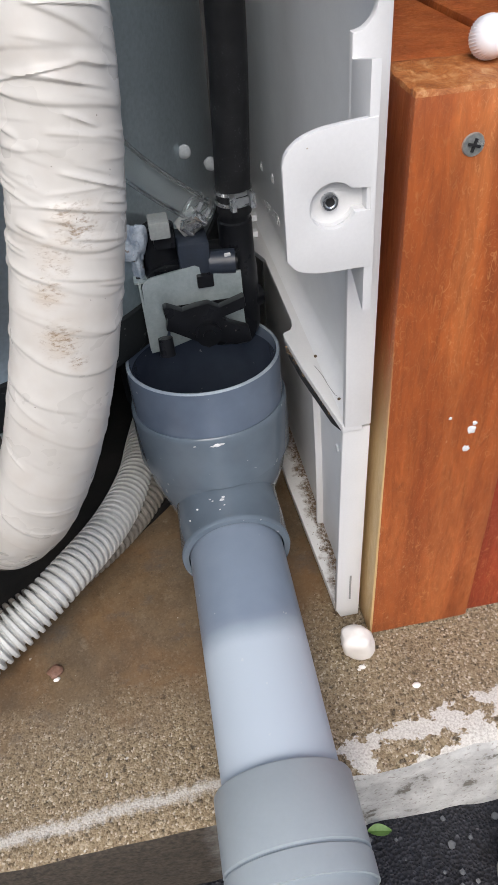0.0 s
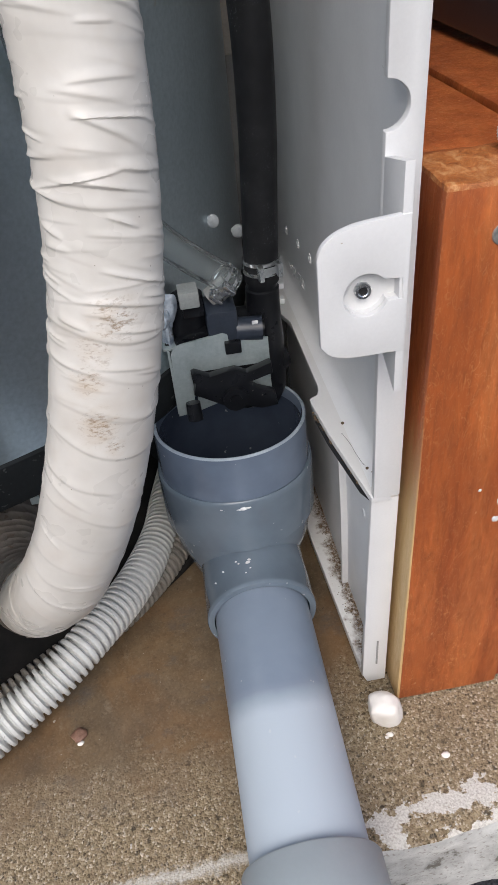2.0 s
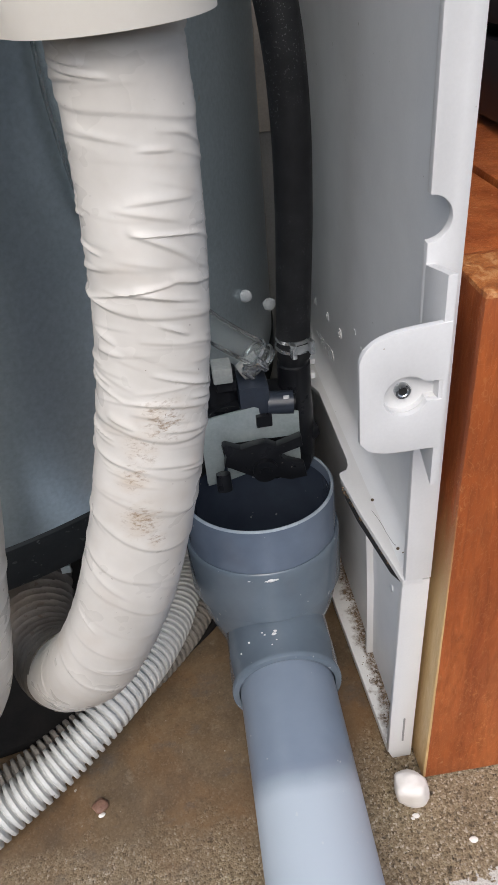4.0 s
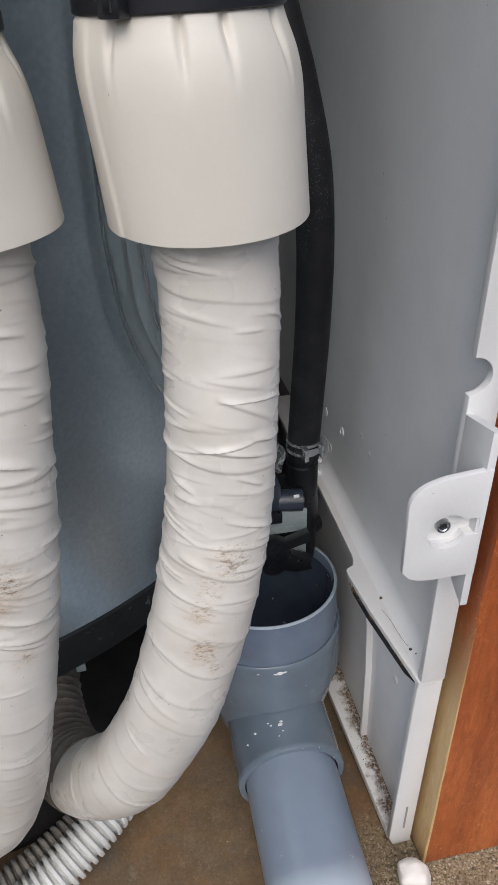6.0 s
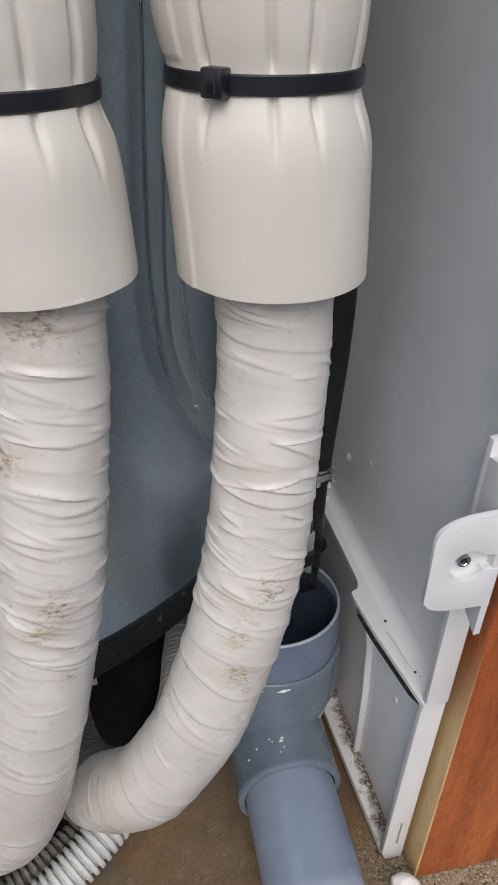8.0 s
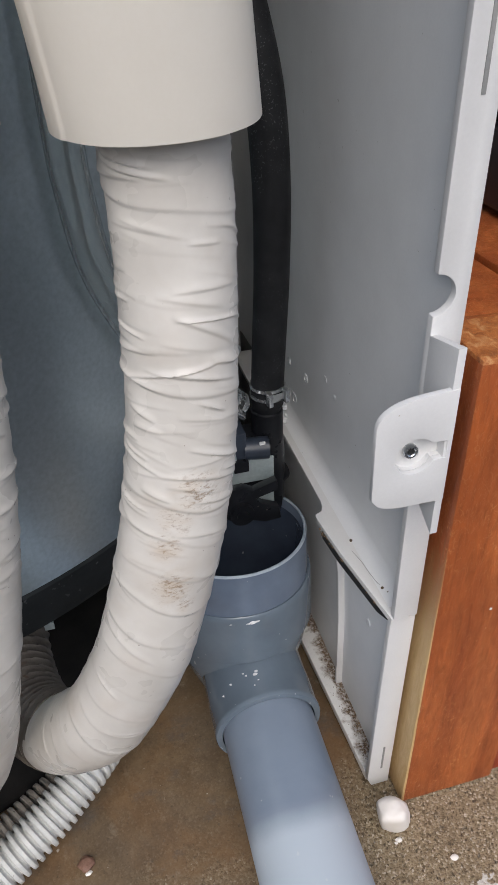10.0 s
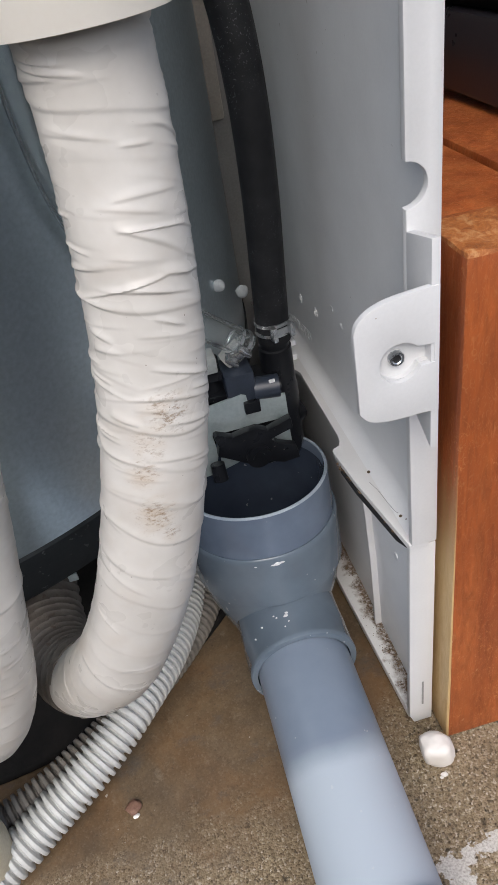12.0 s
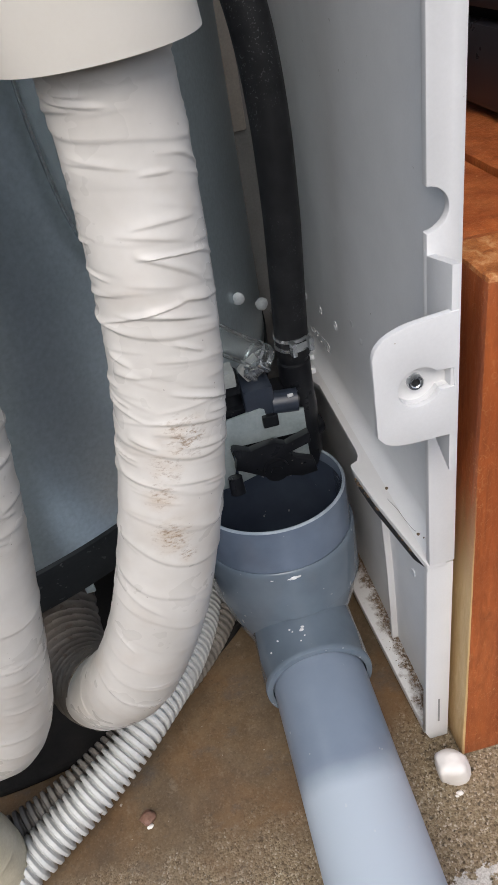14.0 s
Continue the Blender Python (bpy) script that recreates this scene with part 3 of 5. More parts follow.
def cabinet():
    c = thing("heater_cabinet", (0.159, 0.62, 0.187), "white steel heater cabinet with its front cover taken off", "cabinet")
    # side panel with a rounded back corner
    ring = [(WALL_X, 0.3304), (WALL_X, 0.45), (WALL_X, 0.66)] + [(WALL_X - 0.03 + 0.03 * math.cos(a), 0.69 + 0.03 * math.sin(a)) for a in np.linspace(0.2, math.pi / 2, 8)] + [(0.06, 0.72), (0.06, 0.722)]
    out = [(x + 0.0025, y + 0.0025) for x, y in ring[::-1]]
    loop = ring[:-1] + out[1:]
    zs = [0.188, 0.3, 0.5, 0.9, 1.55]
    pts = np.array([[(x, y, z) for x, y in loop] for z in zs])
    grid_part("side_panel", pts, PANEL, c, "grey painted steel side panel", caps=True)
    # front edge moulding, the deeper layer with the step and the proud outer layer with the half-round notch
    part("inner_flange", slab([(0.1515, 0.187), (0.1590, 0.187), (0.1590, 0.3665), (0.1515, 0.3665)], 0.3300, 0.3335, bevel=0.0006), PLASTIC, c)
    r = 0.0090
    outer = [(0.1634, 0.187), (0.1634, 1.55), (0.1485, 1.55), (0.1485, 0.3928)] + arc(0.1485, 0.3838, r, 90, -90)[1:-1] + [(0.1485, 0.3748), (0.1485, 0.30), (0.1490, 0.187)]
    part("outer_flange", slab(outer, 0.3255, 0.3300, bevel=0.0007), PLASTIC, c)
    bm = bmesh.new()
    box(bm, (0.1556, 0.3251, 0.4570), (0.1574, 0.3262, 0.5600), 0.0002)
    part("edge_slot", bm, PILLAR, c, "narrow upright slot in the edge moulding")
    # bottom shelf with its cut-out
    shelf = [(0.159, 0.3260), (0.1480, 0.3260), (0.1395, 0.385), (0.1365, 0.417)] + arc(0.1395, 0.4205, 0.003, 190, 110, 5) + [(0.1420, 0.4250), (0.1440, 0.4290), (0.1450, 0.4350), (0.1450, 0.520), (0.1400, 0.535), (0.1400, 0.66), (0.159, 0.66)]
    part("bottom_shelf", slab(shelf, 0.1835, 0.1875, plane="xy", bevel=0.0005), PLASTIC, c)
    fil = [(0.1590 - 0.009 + 0.009 * math.sin(t), 0.1876 + 0.009 - 0.009 * math.cos(t)) for t in np.linspace(0, math.pi / 2, 8)]
    grid_part("corner_fillet", np.array([[(x, y, z) for x, z in fil] for y in (0.3345, 0.40, 0.47, 0.54, 0.62)]), PANEL, c, closed=False)
    # near-black strip: the gap's shade is in its colour, besides real dirt
    part("seam_strip", slab([(0.1500, 0.3305), (0.1458, 0.3400), (0.1388, 0.385), (0.1368, 0.408), (0.1400, 0.418), (0.1480, 0.432), (0.1480, 0.52), (0.159, 0.52), (0.159, 0.3305)], 0.1790, 0.1836, plane="xy"), DARK, c, "dirty seam under the shelf with the shade of the gap in its colour")
    # bracket plate with its keyhole recess and threaded insert
    corner = [Vector((0.1129, 0.3375)), Vector((0.1145, 0.3420)), Vector((0.1190, 0.3460)), Vector((0.1255, 0.3484)), Vector((0.1330, 0.3495)), Vector((0.1485, 0.3506))]
    belly = [Vector((0.1485, 0.2921)), Vector((0.1420, 0.2925)), Vector((0.1330, 0.2925)), Vector((0.1245, 0.2930)), Vector((0.1175, 0.2952)), Vector((0.1134, 0.2998))]

    def rounded(pts):
        q, _ = smooth_path([(p.x, p.y, 0) for p in pts], 26)
        return [(k[0], k[1]) for k in q]
    plate = rounded(corner) + rounded(belly)
    hole = arc(0.1320, 0.3200, 0.0092, 40, 338, 40) + [(0.1466, 0.3166), (0.1460, 0.3254)]
    br = part("mounting_bracket", slab(plate, 0.2990, 0.3020, [hole], bevel=0.0004), PLASTIC, c, "white plastic bracket with a keyhole recess")
    part("recess", slab([(0.1215, 0.3085), (0.1490, 0.3085), (0.1490, 0.3310), (0.1215, 0.3310)], 0.3048, 0.3062), PLASTIC, br)
    part("recess_wall", slab([(0.1205, 0.3085), (0.1490, 0.3085), (0.1490, 0.3310), (0.1205, 0.3310)], 0.3020, 0.3050, [hole]), PLASTIC, br)
    grid_part("insert", revolve([(0.0, 0.0), (0.0018, 0.0), (0.0018, 0.0024), (0.0022, 0.0028), (0.0031, 0.0028), (0.0034, 0.0022), (0.0034, 0.0)], (0.1318, 0.3052, 0.3200), (0, -1, 0), 32), STEEL, br, "bright steel threaded insert")
    bm = bmesh.new()
    rod(bm, (0.1318, 0.3050, 0.3200), (0.1318, 0.3036, 0.3200), 0.0017, seg=16)
    part("thread_hole", bm, DARK, br)
    # upright web that ties the plate to the cabinet's edge
    part("web", slab([(0.2995, 0.2715), (0.3226, 0.2850), (0.3226, 0.3635), (0.2995, 0.3690)], 0.1450, 0.1487, plane="yz", bevel=0.0004), PLASTIC, br)
    br.location += Vector((0.0033, 0.0030, 0.0028))
    # a hair and a crumb stuck on the shelf
    q, _ = smooth_path([(0.1470, 0.383, 0.1879), (0.1490, 0.373, 0.1880), (0.1502, 0.361, 0.1879), (0.1520, 0.352, 0.1879), (0.1550, 0.356, 0.1879)], 30)
    bm = bmesh.new()
    for a, b in zip(q[:-1], q[1:]):
        rod(bm, a, b, 0.00010, 0.00010, 5)
    part("hair", bm, DULL_BLACK, c, "dark hair stuck to the shelf")
    # moulded marks on the side panel: three ringed stamps and a line of raised letters
    for y, z in ((0.590, 0.228), (0.547, 0.235), (0.508, 0.241)):
        grid_part("stamp", revolve([(0.0028, 0.0), (0.0029, 0.0006), (0.0036, 0.0006), (0.0037, 0.0)], (WALL_X, y, z), (-1, 0, 0), 24), WHITE_MARK, c, "raised ring moulded into the panel")
        bm = bmesh.new()
        box(bm, (WALL_X - 0.0006, y - 0.0008, z - 0.0018), (WALL_X + 0.0002, y + 0.0008, z + 0.0018), 0.0002)
        part("stamp_bar", bm, WHITE_MARK, c)
    raised_letters(">PP-TD", (WALL_X, 0.588, 0.195), 0.0125, 10.0, c)
    for y, z in ((0.470, 0.262), (0.452, 0.258), (0.575, 0.165)):
        lump("sealant_mark", (WALL_X, y, z), (0.0006, 0.0030, 0.0022), WHITE_MARK, c, "thin white sealant dribble", 0.5, int(y * 1e3), 2)
    # the rest of the shell, closing the unit
    bm = bmesh.new()
    box(bm, (-0.523, 0.322, 0.188), (-0.520, 1.02, 1.55))
    part("side_panel", bm, PANEL, c)
    bm = bmesh.new()
    box(bm, (-0.520, 1.02, 0.188), (0.164, 1.023, 1.55))
    part("back_panel", bm, PANEL, c)
    bm = bmesh.new()
    box(bm, (-0.523, 0.30, 1.55), (0.164, 1.023, 1.57))
    part("top_panel", bm, PANEL, c)
    # upper cover is unseen, added at a height that shades the bay
    bm = bmesh.new()
    box(bm, (-0.523, 0.300, 0.84), (0.164, 0.3155, 1.549), 0.003)
    part("upper_cover", bm, PLASTIC, c, "white upper front cover, added unseen to shade the bay")
    bm = bmesh.new()
    box(bm, (0.085, 0.700, 0.05), (0.1575, 0.7035, 1.4))
    pil = part("back_pillar", bm, PILLAR, c, "dark grey pressed steel upright")
    bm = bmesh.new()
    box(bm, (0.1235, 0.6955, 0.335), (0.1500, 0.6995, 0.435), 0.0025)
    part("slot", bm, SLOT, pil)
    bm = bmesh.new()
    rod(bm, (0.1585, 0.60, 0.445), (0.150, 0.60, 0.445), 0.003, seg=12)
    part("panel_screw", bm, STEEL, c)
    c.rotation_euler = (0, radians(-0.4), 0)


def leg_cover():
    c = thing("base_cover", (0.157, 0.41, 0.0), "white plastic base side cover with dirt on its ledge", "cover")
    bm = bmesh.new()
    box(bm, (0.1600, 0.332, 0.010), (0.1632, 0.62, 0.1760), 0.0006)
    part("side_wall", bm, PANEL, c)
    bm = slab([(0.1475, 0.0140), (0.1510, 0.0050), (0.1640, 0.0050), (0.1640, 0.1840), (0.1490, 0.1840), (0.1485, 0.1800)], 0.3275, 0.3320, bevel=0.0009)
    part("front_edge", bm, PLASTIC, c)
    bm = bmesh.new()
    box(bm, (0.1495, 0.3320, 0.1795), (0.1632, 0.366, 0.1832), 0.0006)
    part("top_lip", bm, PLASTIC, c)
    part("ledge", slab([(0.1610, 0.3318), (0.1485, 0.3318), (0.1425, 0.46), (0.1425, 0.62), (0.1610, 0.62)], 0.0060, 0.0130, plane="xy", bevel=0.0008), LEDGE, c, "white ledge caked with brown dirt")
    rib = [(0.4090, 0.013), (0.4125, 0.013), (0.4175, 0.085), (0.4240, 0.125), (0.4370, 0.155), (0.4600, 0.176), (0.4540, 0.176), (0.4330, 0.158), (0.4200, 0.128), (0.4135, 0.085)]
    part("rib", slab(rib, 0.1552, 0.1605, plane="yz", bevel=0.0005), PLASTIC, c)
    bm = bmesh.new()
    box(bm, (0.1563, 0.3270, 0.026), (0.1575, 0.3277, 0.052))
    part("slot_line", bm, PILLAR, c)
    bm = bmesh.new()
    rod(bm, (0.1602, 0.375, 0.125), (0.1590, 0.375, 0.125), 0.0028, seg=14)
    part("plug", bm, WHITE_MARK, c)
    # crumbs on the ledge and along the seam above
    rnd = random.Random(4)
    bm = bmesh.new()
    for k in range(420):
        y = rnd.uniform(0.335, 0.50)
        f = rnd.random() ** 3
        x = 0.1595 - f * (0.012 if 0.35 < y < 0.42 else 0.008)
        s = rnd.uniform(0.00015, 0.00045)
        bmesh.ops.create_icosphere(bm, subdivisions=1, radius=s, matrix=Matrix.Translation((x, y, 0.0130 + s * 0.3)) @ Matrix.Diagonal((rnd.uniform(0.6, 1.5), rnd.uniform(0.6, 1.5), 0.7, 1)))
    for k in range(90):
        y = rnd.uniform(0.338, 0.415)
        s = rnd.uniform(0.0003, 0.0010)
        bmesh.ops.create_icosphere(bm, subdivisions=1, radius=s, matrix=Matrix.Translation((0.1478 - (y - 0.33) * 0.145 + rnd.uniform(-0.0006, 0.0012), y, 0.1832 + s * 0.2)))
    for y, x in ((0.392, 0.1500), (0.345, 0.1545), (0.349, 0.1525)):
        bmesh.ops.create_icosphere(bm, subdivisions=1, radius=0.0011, matrix=Matrix.Translation((x, y, 0.1879)))
    tagged(part("dirt_crumbs", bm, DIRT), "brown dirt crumbs on the white ledges", "dirt", kind="stuff")


def tank():
    C = (-0.17, 0.67)
    t = thing("hot_water_tank", (C[0], C[1], 0.16), "tall dull blue-grey steel hot water tank", "tank")
    prof = [(0.3, 0.196), (0.3, 0.45), (0.3, 1.4)]
    ring = revolve([(r, z) for r, z in prof], (C[0], C[1], 0), seg=220)
    grid_part("shell", ring, TANK, t)
    band = revolve([(0.19, 0.160), (0.285, 0.160), (0.297, 0.163), (0.3005, 0.170), (0.3015, 0.196), (0.299, 0.199)], (C[0], C[1], 0), seg=220)
    grid_part("base_band", band, TANK_BAND, t, "dark band round the foot of the tank")
    bm = bmesh.new()
    rod(bm, (C[0], C[1], 0.158), (C[0], C[1], 0.1602), 0.2, seg=48)
    part("underside", bm, TANK_BAND, t)
    # near-black disc added on the floor to carry the shade under the tank
    grid_part("shade_disc", revolve([(0.0, 0.0), (0.292, 0.0), (0.2935, 0.002), (0.2935, 0.006), (0.292, 0.008), (0.0, 0.008)], (C[0], C[1], 0.0005), seg=120), DULL_BLACK, t, "black disc added on the floor for the shade under the tank")
    for a in (215, 325, 90):
        bm = bmesh.new()
        x, y = C[0] + 0.25 * math.cos(radians(a)), C[1] + 0.2 * math.sin(radians(a)) + 0.06
        rod(bm, (x, y, 0.008), (x, y, 0.16), 0.02)
        part("leg", bm, TANK_BAND, t)
    lump("cap", (0.0963, 0.5270, 0.2695), (0.0047, 0.0026, 0.0047), CAP, t, "round white plastic cap", 0.06, 1, 3)
    lump("cap", (0.1148, 0.5440, 0.2530), (0.0047, 0.0026, 0.0050), CAP, t, "round white plastic cap", 0.15, 2, 3)
    bm = bmesh.new()
    box(bm, (-0.047, 0.402, 0.156), (-0.041, 0.404, 0.162), 0.0005)
    part("foot_tab", bm, ZINC, t)


hidden_base()
cabinet()
leg_cover()
tank()


# ---- the grey drain ----
def drain():
    d = thing("drain_hopper", (0.0875, 0.45, 0.0), "grey plastic drain hopper with a branch pipe over the pad", "drain")
    tilt = (0, math.sin(radians(5)), math.cos(radians(5)))
    top = Vector((0.0862, 0.4540, 0.1605))
    up = Vector(tilt)
    base = tuple(top - up * 0.16)

    def at(rows):
        return revolve(rows, base, tilt, 96)
    cup = [(0.0503, 0.150), (0.0505, 0.1585), (0.0509, 0.1600), (0.0520, 0.1604), (0.0530, 0.1597), (0.0533, 0.1575), (0.0533, 0.118), (0.0500, 0.116)]
    body = grid_part("cup", at(cup), PVC, d)
    # darker copy of the PVC: the cup's inner shade is in its colour
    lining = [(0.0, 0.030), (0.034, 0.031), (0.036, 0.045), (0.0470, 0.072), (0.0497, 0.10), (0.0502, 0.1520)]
    grid_part("inside", at(lining), SHADED_PVC, body, "wet inside of the hopper with its shade in the colour")
    sock = [(0.0530, 0.1262), (0.0545, 0.1268), (0.0554, 0.1258), (0.0557, 0.1220), (0.0557, 0.0845), (0.0553, 0.0832), (0.0533, 0.0828), (0.0528, 0.0800), (0.0505, 0.0640), (0.0455, 0.0480), (0.0420, 0.0360), (0.0380, 0.0240), (0.030, 0.014), (0.0, 0.010)]
    grid_part("socket", at(sock), FITTING, d, "grey-green moulded socket")
    grid_part("rim", at([(0.0507, 0.1600), (0.0510, 0.1608), (0.0519, 0.1611), (0.0527, 0.1606), (0.0530, 0.1598)]), RIM, body, "pale scuffed cut edge")
    # branch with its collar, the pipe and the coupling beyond the pad's edge
    a, b = Vector((0.0874, 0.4335, 0.0518)), Vector((0.0836, 0.205, 0.0430))
    way = (b - a).normalized()

    def along(rows, seg=72):
        return revolve(rows, tuple(a), tuple(way), seg)
    tee = [(0.030, -0.03), (0.0376, -0.02), (0.0376, 0.035), (0.0380, 0.0440), (0.0380, 0.0630), (0.0384, 0.0640), (0.0384, 0.0668), (0.0378, 0.0680), (0.0338, 0.0681)]
    grid_part("branch", along(tee), FITTING, d, "grey-green moulded branch")
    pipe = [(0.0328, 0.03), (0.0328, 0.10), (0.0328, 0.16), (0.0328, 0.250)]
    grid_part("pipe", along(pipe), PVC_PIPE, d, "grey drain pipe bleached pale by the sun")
    cp = [(r, h + 0.0225) for r, h in [(0.0338, 0.2030), (0.0372, 0.2033), (0.0380, 0.2045), (0.0382, 0.2400), (0.0382, 0.2412), (0.0368, 0.2420), (0.0368, 0.2428), (0.0382, 0.2436), (0.0384, 0.2445), (0.0384, 0.2560), (0.0340, 0.2562)]]
    grid_part("coupling", along(cp), PVC_NEW, d, "pale grey pipe coupling")
    e0 = a + way * 0.2765
    path = [e0, e0 + way * 0.02, e0 + way * 0.045 + Vector((0, 0, -0.006)), e0 + way * 0.062 + Vector((0, 0, -0.028)), e0 + way * 0.066 + Vector((0, 0, -0.06)), e0 + way * 0.066 + Vector((0, 0, -0.135))]
    grid_part("elbow", tube(path, 0.0365, 40, 48, (1, 0, 0)), PVC_NEW, d, "pale grey elbow turning down into the asphalt")
    for x, y, z, r in ((0.0845, 0.3957, 0.1268, 0.0024), (0.0872, 0.3957, 0.1272, 0.0018), (0.0822, 0.3958, 0.1264, 0.0016), (0.0702, 0.3978, 0.1268, 0.0009)):
        lump("paint_fleck", (x, y, z), (r * 1.5, r * 0.5, r * 0.6), WHITE_MARK, d, "white paint fleck", 0.5, int(x * 1e4), 2)
    flecks = random.Random(8)
    mid = a + way * 0.048
    for k in range(8):
        t = flecks.gauss(-0.30, 0.30)
        p = mid + way * flecks.gauss(0, 0.004) + Vector((math.sin(t), 0, math.cos(t))) * 0.0380
        r = flecks.uniform(0.0004, 0.0013)
        lump("paint_fleck", tuple(p), (r * 1.3, r, r * 0.4), WHITE_MARK, d, "white paint fleck", 0.5, k, 2)


drain()


# ---- the insulated pipes ----
def wrapped_pipe(name, points, label, radius, seed, mat=None, n=1150, seg=150, group="wrapped pipes"):
    """Foam-lagged pipe wound with tape: leaning laps with rolled edges, and pulled creases where it bends."""
    path, s = smooth_path(points, n)
    A, B = frames_along(path)
    th = np.linspace(0, 2 * math.pi, seg, endpoint=False)
    rnd = random.Random(seed)
    S, T = s[:, None], th[None, :]
    rad = np.full((n, seg), float(radius))
    for k in range(7):
        m, w, p, q = rnd.choice((1, 1, 2, 3)), rnd.uniform(40, 130), rnd.uniform(0, 6.3), rnd.uniform(0, 6.3)
        rad += 0.00016 * np.sin(m * T + p) * np.sin(w * S + q)

    def fold(at, mid, half, amp, wide, slope, sag):
        """A ridge across the pipe, soft above and sharp below, fading out at both ends."""
        d = (T - mid + math.pi) % (2 * math.pi) - math.pi
        end = np.clip(1 - (np.abs(d) / half) ** 2, 0, 1) ** 0.8
        u = (S - at - slope * d - sag * (1 - np.cos(d))) / wide
        return amp * end * np.where(u < 0, np.exp(-(u / 1.6) ** 2), np.exp(-(u / 0.42) ** 2))

    at = 0.004
    while at < s[-1]:
        # one turn of tape: its edge all the way round, thicker where the tape doubled up
        crisp = rnd.uniform(0.20, 1.0)
        lean, p = rnd.uniform(-0.0050, -0.0020), rnd.uniform(0, 6.3)
        u = S - at - lean * np.sin(T - 0.4) - 0.0007 * np.sin(3 * T + p)
        rim = (0.55 + 0.45 * np.sin(T * 1.0 + p)) * crisp
        rad += 0.00048 * rim * np.where(u < 0, np.exp(-(u / 0.0030) ** 2), np.exp(-(u / 0.0007) ** 2))
        rad += 0.00035 * crisp * (1 - 1 / (1 + np.exp(-np.clip(u / 0.0003, -40, 40)))) * np.exp(np.clip(u, -1, 0) / 0.012)
        at += rnd.uniform(0.0125, 0.0185)
    for k in range(int(s[-1] / 0.00095)):
        at = rnd.uniform(0.0, s[-1])
        z = float(np.interp(at, s, path[:, 2]))
        tight = 1.0 if 0.30 < z < 0.46 else 0.40
        if rnd.random() > tight:
            continue
        big = rnd.random() ** 2
        rad += fold(at, rnd.uniform(0, 2 * math.pi), rnd.uniform(0.25, 0.95), tight * (0.00016 + 0.00085 * big), rnd.uniform(0.0006, 0.0017), rnd.gauss(-0.0038, 0.0026), rnd.uniform(-0.001, 0.005))
    pts = path[:, None] + rad[..., None] * (np.cos(th)[None, :, None] * A[:, None] + np.sin(th)[None, :, None] * B[:, None])
    ob = grid_part(name, pts, mat or TAPE, caps=True)
    tagged(ob, label, "pipe", group)
    return ob


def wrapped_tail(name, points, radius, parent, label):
    """The close-wound end of a tape, with the shade under the tank in its colour."""
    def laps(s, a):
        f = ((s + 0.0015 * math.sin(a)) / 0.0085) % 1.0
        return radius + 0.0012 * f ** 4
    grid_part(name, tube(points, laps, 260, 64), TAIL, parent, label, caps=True)


